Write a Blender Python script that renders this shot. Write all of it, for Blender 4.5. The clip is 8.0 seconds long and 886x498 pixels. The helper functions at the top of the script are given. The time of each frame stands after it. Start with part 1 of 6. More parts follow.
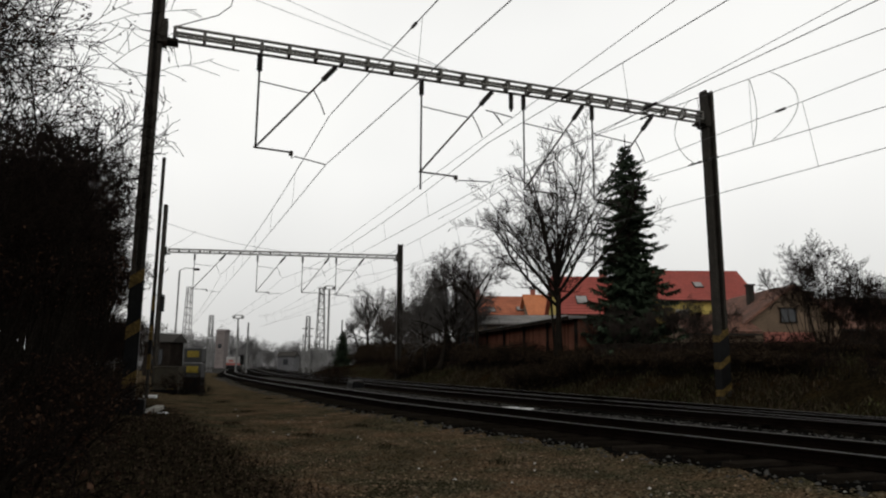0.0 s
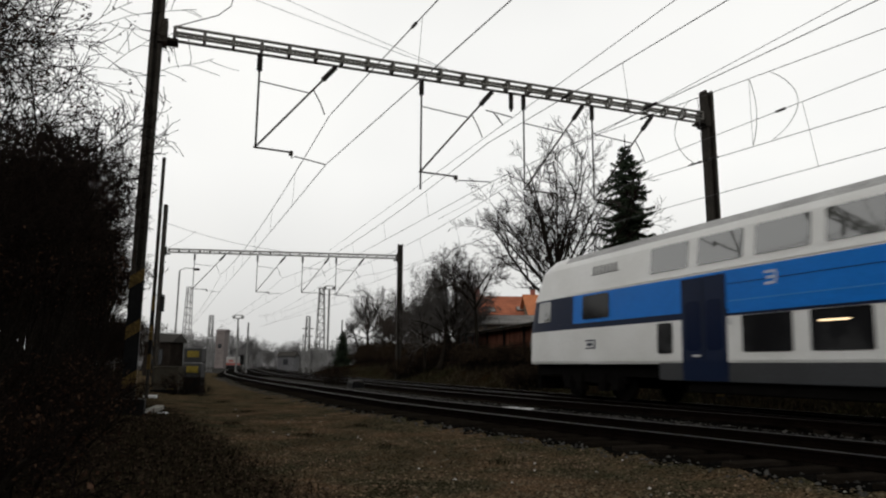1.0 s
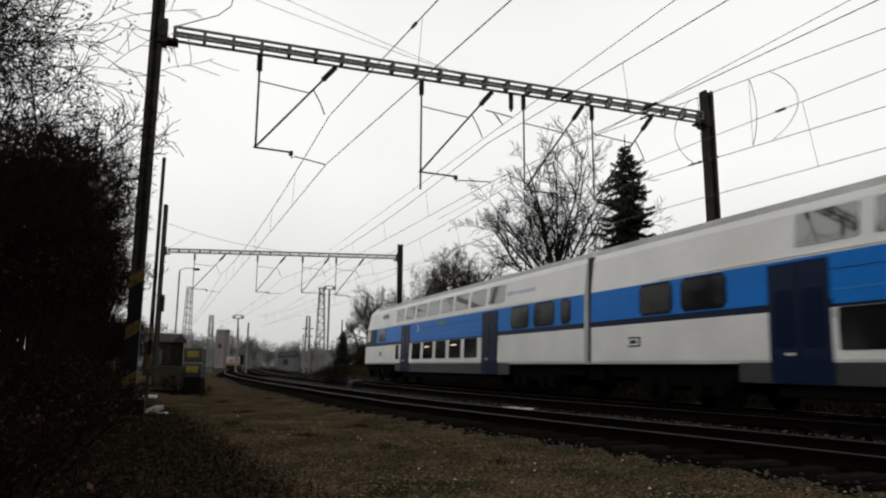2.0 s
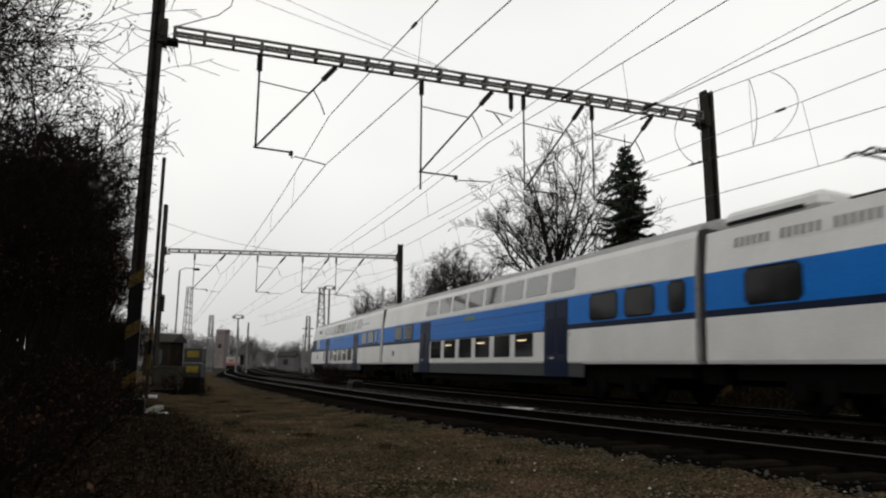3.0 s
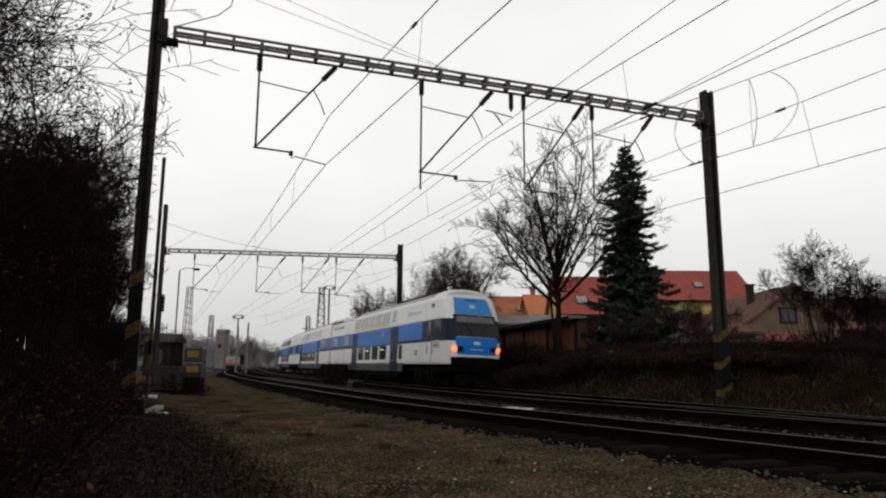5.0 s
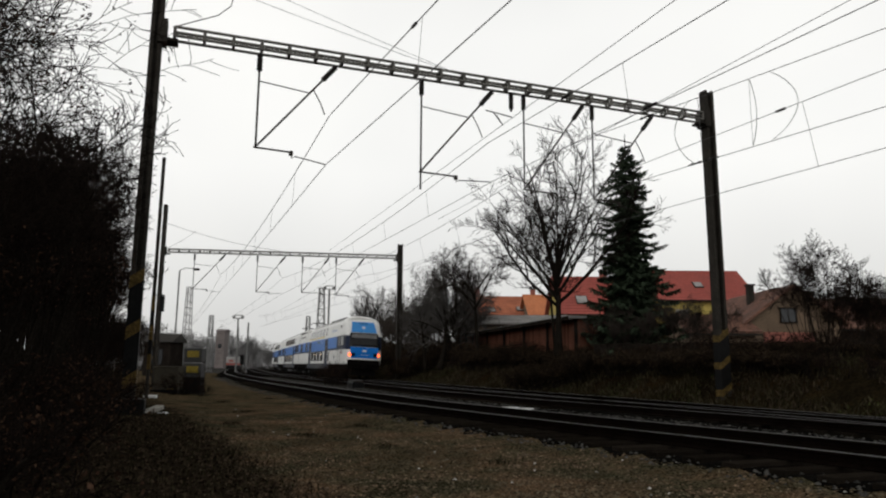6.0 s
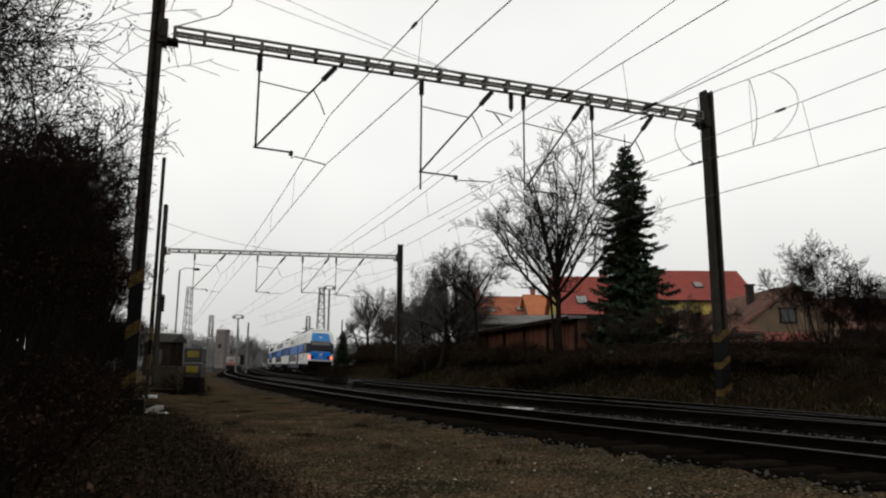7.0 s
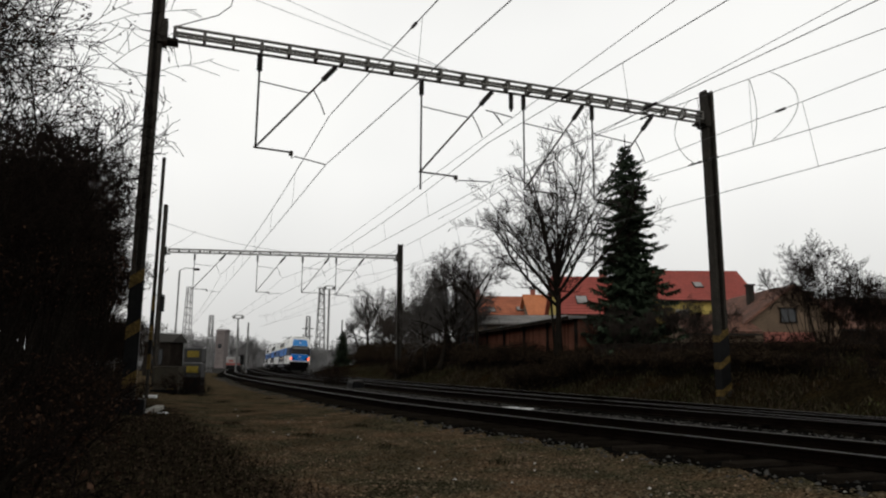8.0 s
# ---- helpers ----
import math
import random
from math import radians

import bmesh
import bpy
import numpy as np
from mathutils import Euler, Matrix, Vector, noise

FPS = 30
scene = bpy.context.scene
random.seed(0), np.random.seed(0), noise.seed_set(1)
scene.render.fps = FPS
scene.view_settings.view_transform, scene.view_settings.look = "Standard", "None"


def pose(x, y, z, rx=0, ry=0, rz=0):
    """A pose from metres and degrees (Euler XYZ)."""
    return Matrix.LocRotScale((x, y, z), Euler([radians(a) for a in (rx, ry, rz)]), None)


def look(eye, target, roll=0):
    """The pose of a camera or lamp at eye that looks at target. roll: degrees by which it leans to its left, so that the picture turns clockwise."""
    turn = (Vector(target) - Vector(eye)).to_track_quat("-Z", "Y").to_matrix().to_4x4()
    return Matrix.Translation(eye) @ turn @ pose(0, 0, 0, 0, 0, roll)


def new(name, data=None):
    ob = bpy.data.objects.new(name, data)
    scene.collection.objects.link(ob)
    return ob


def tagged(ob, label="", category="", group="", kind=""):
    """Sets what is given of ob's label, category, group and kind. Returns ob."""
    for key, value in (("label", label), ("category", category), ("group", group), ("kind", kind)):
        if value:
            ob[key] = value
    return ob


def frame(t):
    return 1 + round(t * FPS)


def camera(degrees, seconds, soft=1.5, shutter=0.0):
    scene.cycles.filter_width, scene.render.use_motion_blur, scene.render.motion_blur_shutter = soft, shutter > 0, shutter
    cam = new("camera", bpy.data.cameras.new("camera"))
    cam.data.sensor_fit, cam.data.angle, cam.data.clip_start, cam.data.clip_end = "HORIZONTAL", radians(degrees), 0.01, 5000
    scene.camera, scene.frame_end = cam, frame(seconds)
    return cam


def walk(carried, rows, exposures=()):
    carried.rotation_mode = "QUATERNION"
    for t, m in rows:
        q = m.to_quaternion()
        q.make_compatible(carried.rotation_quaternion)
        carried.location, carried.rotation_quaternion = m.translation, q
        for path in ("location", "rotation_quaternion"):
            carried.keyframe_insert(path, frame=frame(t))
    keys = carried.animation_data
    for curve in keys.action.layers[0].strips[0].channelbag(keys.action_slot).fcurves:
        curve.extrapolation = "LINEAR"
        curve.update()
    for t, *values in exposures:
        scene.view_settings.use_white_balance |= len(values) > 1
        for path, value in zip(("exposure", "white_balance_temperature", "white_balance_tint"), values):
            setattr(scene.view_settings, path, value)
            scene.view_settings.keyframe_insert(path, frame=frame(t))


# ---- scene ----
# A double-deck electric train passes a four-wire portal on a misty winter day.
EYE = (0.0, 0.0, 0.985)
PITCH = radians(9.556)
cam = camera(65.3, 8.0, soft=2.15, shutter=0.2)
VIEW = look(EYE, (0.0, math.cos(PITCH), EYE[2] + math.sin(PITCH)), 0.3257)
walk(cam, [(0.0, VIEW), (8.0, VIEW)])

# ---- light: an overcast sky with a broad, weak sun behind the haze ----
SUN_ELEVATION, SUN_AZIMUTH = radians(24), radians(205)
world = bpy.data.worlds.new("overcast_sky")
scene.world = world
world.use_nodes = True
wn, wl = world.node_tree.nodes, world.node_tree.links
sky = wn.new("ShaderNodeTexSky")
sky.sky_type, sky.sun_disc = "NISHITA", False
sky.sun_elevation, sky.sun_rotation = SUN_ELEVATION, SUN_AZIMUTH
sky.dust_density, sky.air_density = 6.0, 1.2
cloud_tc = wn.new("ShaderNodeTexCoord")
cloud_noise = wn.new("ShaderNodeTexNoise")
cloud_noise.inputs["Scale"].default_value = 2.2
cloud_noise.inputs["Detail"].default_value = 3.0
cloud_ramp = wn.new("ShaderNodeValToRGB")
cloud_ramp.color_ramp.elements[0].position, cloud_ramp.color_ramp.elements[1].position = 0.3, 0.7
cloud_ramp.color_ramp.elements[0].color = (9.45, 9.45, 9.3, 1)
cloud_ramp.color_ramp.elements[1].color = (10.65, 10.6, 10.3, 1)
veil = wn.new("ShaderNodeMix")
veil.data_type = "RGBA"
veil.inputs[0].default_value = 0.97
wl.new(cloud_tc.outputs["Generated"], cloud_noise.inputs["Vector"])
wl.new(cloud_noise.outputs["Fac"], cloud_ramp.inputs["Fac"])
wl.new(sky.outputs["Color"], veil.inputs[6])
wl.new(cloud_ramp.outputs["Color"], veil.inputs[7])
# brighter above the horizon; the unseen zenith is dimmed to darken the ground
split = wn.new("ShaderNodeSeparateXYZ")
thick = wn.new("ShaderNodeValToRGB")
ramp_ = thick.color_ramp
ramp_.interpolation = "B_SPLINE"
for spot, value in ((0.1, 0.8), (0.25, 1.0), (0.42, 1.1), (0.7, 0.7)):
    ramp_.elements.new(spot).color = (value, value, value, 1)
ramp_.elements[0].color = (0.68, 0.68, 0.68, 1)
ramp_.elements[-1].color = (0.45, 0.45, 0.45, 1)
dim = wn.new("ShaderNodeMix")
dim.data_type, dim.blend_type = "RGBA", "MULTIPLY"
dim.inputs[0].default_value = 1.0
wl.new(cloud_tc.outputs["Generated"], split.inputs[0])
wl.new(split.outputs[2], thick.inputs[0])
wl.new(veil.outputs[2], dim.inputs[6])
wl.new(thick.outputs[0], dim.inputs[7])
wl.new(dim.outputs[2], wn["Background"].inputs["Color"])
wn["Background"].inputs["Strength"].default_value = 0.096

sun_data = bpy.data.lights.new("hazy_sun", "SUN")
sun_data.energy, sun_data.angle, sun_data.color = 0.5, radians(40), (1.0, 0.97, 0.93)
sun = new("hazy_sun", sun_data)
sun.matrix_world = look((0, 0, 60), (0 - math.sin(SUN_AZIMUTH), 0 - math.cos(SUN_AZIMUTH), 60 - math.tan(SUN_ELEVATION)))
scene.view_settings.exposure = 0.0


# ---- materials ----
def surface(name, color, rough=0.8, metal=0.0, spread=0.25, scale=3.0, fine=40.0, bump=0.3, second=None, depth=0.01,
            spec=0.5, random_part=0.0):
    """A weathered surface: patches of a second tone at a broad scale, grain at a fine one, and relief."""
    m = bpy.data.materials.new(name)
    m.use_nodes = True
    nodes, links = m.node_tree.nodes, m.node_tree.links
    shader = nodes["Principled BSDF"]
    shader.inputs["Roughness"].default_value = rough
    shader.inputs["Metallic"].default_value = metal
    shader.inputs["Specular IOR Level"].default_value = spec
    coord = nodes.new("ShaderNodeTexCoord")
    broad, grain = nodes.new("ShaderNodeTexNoise"), nodes.new("ShaderNodeTexNoise")
    broad.inputs["Scale"].default_value, broad.inputs["Detail"].default_value = scale, 5
    grain.inputs["Scale"].default_value, grain.inputs["Detail"].default_value = fine, 4
    for n in (broad, grain):
        links.new(coord.outputs["Object"], n.inputs["Vector"])
    second = second or tuple(c * (1 - spread) for c in color)
    ramp = nodes.new("ShaderNodeValToRGB")
    ramp.color_ramp.elements[0].position, ramp.color_ramp.elements[1].position = 0.35, 0.65
    ramp.color_ramp.elements[0].color, ramp.color_ramp.elements[1].color = (*second, 1), (*color, 1)
    links.new(broad.outputs["Fac"], ramp.inputs["Fac"])
    mix = nodes.new("ShaderNodeMix")
    mix.data_type, mix.blend_type = "RGBA", "MULTIPLY"
    mix.inputs[0].default_value = 1.0
    speck = nodes.new("ShaderNodeMapRange")
    speck.inputs[1].default_value, speck.inputs[2].default_value = 0.38, 0.62
    speck.inputs[3].default_value, speck.inputs[4].default_value = 1 - spread, 1 + spread * 0.6
    links.new(grain.outputs["Fac"], speck.inputs[0])
    links.new(ramp.outputs["Color"], mix.inputs[6])
    links.new(speck.outputs[0], mix.inputs[7])
    last = mix.outputs[2]
    if random_part:
        info = nodes.new("ShaderNodeObjectInfo")
        vary = nodes.new("ShaderNodeMapRange")
        vary.inputs[3].default_value, vary.inputs[4].default_value = 1 - random_part, 1 + random_part
        links.new(info.outputs["Random"], vary.inputs[0])
        mul = nodes.new("ShaderNodeMix")
        mul.data_type, mul.blend_type = "RGBA", "MULTIPLY"
        mul.inputs[0].default_value = 1.0
        links.new(last, mul.inputs[6])
        links.new(vary.outputs[0], mul.inputs[7])
        last = mul.outputs[2]
    links.new(last, shader.inputs["Base Color"])
    if bump:
        b = nodes.new("ShaderNodeBump")
        b.inputs["Strength"].default_value, b.inputs["Distance"].default_value = bump, depth
        links.new(grain.outputs["Fac"], b.inputs["Height"])
        links.new(b.outputs["Normal"], shader.inputs["Normal"])
    return m


def islands(m, amount):
    """Vary the base colour of a joined mesh piece by piece."""
    nodes, links = m.node_tree.nodes, m.node_tree.links
    shader = nodes["Principled BSDF"]
    source = shader.inputs["Base Color"].links[0].from_socket
    geo = nodes.new("ShaderNodeNewGeometry")
    vary = nodes.new("ShaderNodeMapRange")
    vary.inputs[3].default_value, vary.inputs[4].default_value = 1 - amount, 1 + amount
    links.new(geo.outputs["Random Per Island"], vary.inputs[0])
    mul = nodes.new("ShaderNodeMix")
    mul.data_type, mul.blend_type = "RGBA", "MULTIPLY"
    mul.inputs[0].default_value = 1.0
    links.new(source, mul.inputs[6])
    links.new(vary.outputs[0], mul.inputs[7])
    links.new(mul.outputs[2], shader.inputs["Base Color"])
    return m


def glowing(name, color, strength):
    m = bpy.data.materials.new(name)
    m.use_nodes = True
    shader = m.node_tree.nodes["Principled BSDF"]
    shader.inputs["Base Color"].default_value = (*color, 1)
    shader.inputs["Emission Color"].default_value = (*color, 1)
    shader.inputs["Emission Strength"].default_value = strength
    return m


GRAVEL = surface("sandy_gravel", (0.094, 0.072, 0.05), 0.95, 0, 0.85, 1.1, 30, 1.0, (0.045, 0.041, 0.028), 0.05, 0.0)
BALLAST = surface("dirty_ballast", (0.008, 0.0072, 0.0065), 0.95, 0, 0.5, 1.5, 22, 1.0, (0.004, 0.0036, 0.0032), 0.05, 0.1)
PEBBLE = islands(surface("pebbles", (0.105, 0.086, 0.066), 0.9, 0, 0.3, 4, 60, 0.3, None, 0.005, 0.2), 0.9)
STONE_PALE = islands(surface("pale_stone_chips", (0.4, 0.38, 0.35), 0.9, 0, 0.3, 4, 60, 0.3, None, 0.005, 0.2), 0.7)
STONE = islands(surface("ballast_stones", (0.065, 0.062, 0.057), 0.9, 0, 0.3, 4, 60, 0.3, None, 0.005, 0.2), 0.5)
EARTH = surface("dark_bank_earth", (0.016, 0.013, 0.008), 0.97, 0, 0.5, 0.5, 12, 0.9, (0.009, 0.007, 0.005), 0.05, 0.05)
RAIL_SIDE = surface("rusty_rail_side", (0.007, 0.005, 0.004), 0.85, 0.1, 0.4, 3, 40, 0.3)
RAIL_HEAD = surface("worn_rail_head", (0.032, 0.03, 0.029), 0.55, 0.5, 0.45, 1.3, 60, 0.05)
RAIL_RUST = surface("rusty_rail_head", (0.06, 0.035, 0.024), 0.75, 0.2, 0.3, 2, 60, 0.1)
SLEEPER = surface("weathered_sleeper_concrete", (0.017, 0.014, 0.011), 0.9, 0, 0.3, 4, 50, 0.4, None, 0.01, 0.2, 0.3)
POLE = surface("weathered_pole_steel", (0.034, 0.03, 0.025), 0.7, 0.2, 0.35, 2.5, 30, 0.2)
# grey mast steel, lightened to carry the haze of distance in its colour
POLE_HAZED = surface("haze_paled_steel", (0.2, 0.2, 0.195), 0.6, 0.2, 0.3, 2.0, 30, 0.15)
TRUSS = surface("galvanised_truss_steel", (0.12, 0.115, 0.1), 0.6, 0.2, 0.3, 3, 40, 0.1)
YELLOW = surface("worn_yellow_paint", (0.1, 0.066, 0.02), 0.7, 0, 0.45, 5, 30, 0.2)
BLACK = surface("black_paint", (0.007, 0.007, 0.007), 0.6, 0, 0.3, 5, 30, 0.2)
INSULATOR = surface("brown_glazed_insulator", (0.012, 0.01, 0.009), 0.3, 0, 0.2, 5, 30, 0.0)
WIRE = surface("dark_copper_wire", (0.085, 0.085, 0.085), 0.6, 0.3, 0.2, 5, 30, 0.0)
BARK = surface("dark_wet_bark", (0.018, 0.015, 0.012), 0.95, 0, 0.4, 3, 25, 0.5, None, 0.02, 0.1)
TWIG = surface("dark_twigs", (0.016, 0.012, 0.01), 0.95, 0, 0.3, 3, 25, 0.0, None, 0.02, 0.05)
# the mist between viewer and trees is painted into this grey
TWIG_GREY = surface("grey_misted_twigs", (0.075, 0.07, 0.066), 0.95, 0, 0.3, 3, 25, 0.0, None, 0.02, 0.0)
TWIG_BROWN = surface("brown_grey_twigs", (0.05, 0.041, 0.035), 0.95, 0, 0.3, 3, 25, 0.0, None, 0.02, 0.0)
# brown twigs paled, distance haze put into their base colour
TWIG_HAZED = surface("haze_paled_twigs", (0.08, 0.07, 0.062), 0.95, 0, 0.3, 3, 25, 0.0, None, 0.02, 0.05)
NEEDLE = islands(surface("fir_needles", (0.06, 0.083, 0.053), 0.8, 0, 0.4, 3, 30, 0.0, None, 0.02, 0.1), 0.5)
DEAD_LEAF = islands(surface("withered_leaves", (0.046, 0.027, 0.018), 0.95, 0, 0.4, 3, 30, 0.0, None, 0.02, 0.05), 0.6)
BANK_LEAF = islands(surface("rusty_bank_leaves", (0.05, 0.034, 0.021), 0.95, 0, 0.4, 0.4, 30, 0.0, (0.02, 0.016, 0.011), 0.02, 0.0), 0.7)
MOSS = islands(surface("mossy_bank_grass", (0.04, 0.046, 0.016), 0.95, 0, 0.4, 1, 20, 0.0, None, 0.02, 0.0), 0.6)
LITTER = islands(surface("fallen_leaves", (0.047, 0.034, 0.023), 0.95, 0, 0.4, 3, 30, 0.0, None, 0.02, 0.1), 0.7)
GRASS = islands(surface("winter_grass", (0.037, 0.031, 0.018), 0.95, 0, 0.4, 1, 20, 0.0, None, 0.02, 0.05), 0.6)
TILE_ORANGE = surface("orange_clay_tiles", (0.36, 0.115, 0.055), 0.85, 0, 0.3, 0.6, 8, 0.4, (0.27, 0.085, 0.042), 0.05)
TILE_PALE = surface("pale_orange_clay_tiles", (0.5, 0.18, 0.075), 0.85, 0, 0.2, 0.6, 8, 0.4, (0.42, 0.145, 0.06), 0.05)
TILE_RED = surface("red_clay_tiles", (0.29, 0.058, 0.042), 0.8, 0, 0.25, 0.6, 8, 0.4, (0.24, 0.048, 0.036), 0.05)
TILE_BROWN = surface("old_brown_tiles", (0.16, 0.075, 0.05), 0.9, 0, 0.4, 0.7, 8, 0.4, (0.1, 0.05, 0.035), 0.05)
PLASTER_YELLOW = surface("yellow_plaster", (0.5, 0.38, 0.1), 0.9, 0, 0.2, 0.8, 20, 0.1)
PLASTER_TAN = surface("old_tan_plaster", (0.16, 0.11, 0.07), 0.9, 0, 0.35, 0.8, 20, 0.2)
BRICK_RED = surface("red_brick_wall", (0.3, 0.1, 0.075), 0.9, 0, 0.35, 1.0, 20, 0.2)
WOOD_BROWN = surface("brown_shed_boards", (0.14, 0.06, 0.04), 0.85, 0, 0.4, 1.2, 25, 0.3, None, 0.01, 0.2, 0.3)
ROOFING = surface("grey_corrugated_roofing", (0.3, 0.29, 0.28), 0.8, 0, 0.3, 0.8, 20, 0.2)
DARK_BOARD = surface("dark_fence_boards", (0.022, 0.018, 0.015), 0.9, 0, 0.4, 1.2, 25, 0.3, None, 0.01, 0.1, 0.3)
CONCRETE = surface("old_concrete", (0.26, 0.25, 0.22), 0.9, 0, 0.3, 3, 30, 0.4)
CREAM = surface("dirty_cream_panel", (0.05, 0.041, 0.024), 0.8, 0, 0.35, 2, 20, 0.1)
WINDOW_DARK = surface("dark_window_glass", (0.02, 0.022, 0.025), 0.15, 0, 0.1, 2, 20, 0.0)
PAPER = surface("white_litter", (0.6, 0.6, 0.6), 0.8, 0, 0.2, 6, 20, 0.1)
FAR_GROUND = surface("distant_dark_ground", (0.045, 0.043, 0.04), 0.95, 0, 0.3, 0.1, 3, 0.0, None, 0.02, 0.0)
# haze is painted into the next three pale base colours
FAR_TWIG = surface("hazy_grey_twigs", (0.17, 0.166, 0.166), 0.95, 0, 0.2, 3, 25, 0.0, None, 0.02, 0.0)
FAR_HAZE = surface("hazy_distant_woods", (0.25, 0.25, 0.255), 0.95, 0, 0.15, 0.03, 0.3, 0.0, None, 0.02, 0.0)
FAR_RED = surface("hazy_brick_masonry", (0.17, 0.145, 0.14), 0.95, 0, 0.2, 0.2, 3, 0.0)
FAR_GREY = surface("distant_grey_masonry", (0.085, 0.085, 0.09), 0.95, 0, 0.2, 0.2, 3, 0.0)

for m_ in (BLACK, INSULATOR, POLE, YELLOW, POLE_HAZED):
    m_.node_tree.nodes["Principled BSDF"].inputs["Specular IOR Level"].default_value = 0.08
for m_ in (BALLAST, STONE, PEBBLE, EARTH, SLEEPER, BARK, TWIG, TWIG_HAZED, NEEDLE, DEAD_LEAF, LITTER, GRASS, DARK_BOARD, WOOD_BROWN, RAIL_SIDE):
    m_.node_tree.nodes["Principled BSDF"].inputs["Specular IOR Level"].default_value = 0.0



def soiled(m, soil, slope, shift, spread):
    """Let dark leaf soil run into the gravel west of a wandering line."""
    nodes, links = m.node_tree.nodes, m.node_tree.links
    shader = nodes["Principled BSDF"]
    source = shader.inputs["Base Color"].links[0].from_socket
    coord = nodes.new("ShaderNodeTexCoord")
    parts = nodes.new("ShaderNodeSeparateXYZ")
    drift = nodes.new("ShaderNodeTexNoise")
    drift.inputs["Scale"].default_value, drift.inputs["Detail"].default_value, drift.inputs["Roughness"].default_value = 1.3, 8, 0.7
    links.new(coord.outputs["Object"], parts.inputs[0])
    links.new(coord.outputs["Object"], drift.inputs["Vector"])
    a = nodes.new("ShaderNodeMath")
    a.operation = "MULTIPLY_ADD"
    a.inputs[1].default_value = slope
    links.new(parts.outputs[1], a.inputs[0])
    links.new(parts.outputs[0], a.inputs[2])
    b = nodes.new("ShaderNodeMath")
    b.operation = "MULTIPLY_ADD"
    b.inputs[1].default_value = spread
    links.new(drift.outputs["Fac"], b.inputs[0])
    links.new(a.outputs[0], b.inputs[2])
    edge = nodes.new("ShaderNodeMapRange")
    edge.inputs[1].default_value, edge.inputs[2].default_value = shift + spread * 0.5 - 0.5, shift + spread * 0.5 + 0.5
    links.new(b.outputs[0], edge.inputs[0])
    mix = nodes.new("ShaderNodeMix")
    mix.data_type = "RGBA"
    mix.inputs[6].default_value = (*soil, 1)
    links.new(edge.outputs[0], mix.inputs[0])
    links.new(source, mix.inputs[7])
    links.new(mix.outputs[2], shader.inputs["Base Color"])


def patchy(m, tints, scale):
    """Lay broad patches of other tones over a surface."""
    nodes, links = m.node_tree.nodes, m.node_tree.links
    shader = nodes["Principled BSDF"]
    source = shader.inputs["Base Color"].links[0].from_socket
    coord = nodes.new("ShaderNodeTexCoord")
    cloud = nodes.new("ShaderNodeTexNoise")
    cloud.inputs["Scale"].default_value, cloud.inputs["Detail"].default_value, cloud.inputs["Roughness"].default_value = scale, 9, 0.72
    links.new(coord.outputs["Object"], cloud.inputs["Vector"])
    ramp = nodes.new("ShaderNodeValToRGB")
    first = ramp.color_ramp.elements
    first[0].position, first[1].position = 0.33, 0.67
    first[0].color, first[1].color = (*tints[0], 1), (*tints[-1], 1)
    for i, tint in enumerate(tints[1:-1]):
        first.new(0.33 + 0.34 * (i + 1) / (len(tints) - 1)).color = (*tint, 1)
    links.new(cloud.outputs["Fac"], ramp.inputs["Fac"])
    mul = nodes.new("ShaderNodeMix")
    mul.data_type, mul.blend_type = "RGBA", "MULTIPLY"
    mul.inputs[0].default_value = 1.0
    links.new(source, mul.inputs[6])
    links.new(ramp.outputs["Color"], mul.inputs[7])
    links.new(mul.outputs[2], shader.inputs["Base Color"])


patchy(GRAVEL, ((0.5, 0.52, 0.44), (0.85, 0.9, 0.76), (1.25, 1.04, 0.87), (1.45, 1.32, 1.2)), 0.7)
patchy(PEBBLE, ((0.5, 0.5, 0.42), (0.85, 0.88, 0.75), (1.2, 1.0, 0.85), (1.4, 1.3, 1.25)), 0.55)
patchy(EARTH, ((0.6, 0.6, 0.5), (1.0, 0.95, 0.8), (2.0, 1.5, 1.1)), 0.35)
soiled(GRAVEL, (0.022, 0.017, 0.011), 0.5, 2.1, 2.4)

TRAIN_WHITE = surface("train_white_paint", (0.72, 0.72, 0.71), 0.38, 0, 0.06, 0.7, 25, 0.02, (0.64, 0.64, 0.62), 0.002)
TRAIN_BLUE = surface("train_blue_paint", (0.003, 0.155, 0.56), 0.35, 0, 0.1, 0.7, 25, 0.02, None, 0.002)
TRAIN_SKY = surface("train_light_blue_paint", (0.05, 0.23, 0.55), 0.35, 0, 0.08, 0.7, 25, 0.02, None, 0.002)
TRAIN_NAVY = surface("train_navy_paint", (0.003, 0.01, 0.036), 0.45, 0, 0.15, 0.7, 25, 0.02, None, 0.002)
for m_ in (TRAIN_BLUE, TRAIN_SKY, TRAIN_NAVY):
    m_.node_tree.nodes["Principled BSDF"].inputs["Specular IOR Level"].default_value = 0.15
TRAIN_GREY = surface("train_dark_grey_skirt", (0.024, 0.026, 0.03), 0.6, 0, 0.25, 0.9, 25, 0.05, None, 0.002)
TRAIN_ROOF = surface("train_dirty_grey_roof", (0.4, 0.4, 0.395), 0.7, 0, 0.3, 0.8, 25, 0.05, None, 0.002)
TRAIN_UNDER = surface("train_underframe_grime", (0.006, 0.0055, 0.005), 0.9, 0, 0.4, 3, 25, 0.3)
TRAIN_BELLOWS = surface("dark_gangway_rubber", (0.05, 0.05, 0.05), 0.85, 0, 0.3, 3, 25, 0.2)
TRAIN_RUBBER = surface("grey_gangway_rubber", (0.13, 0.13, 0.13), 0.8, 0, 0.2, 3, 25, 0.2)
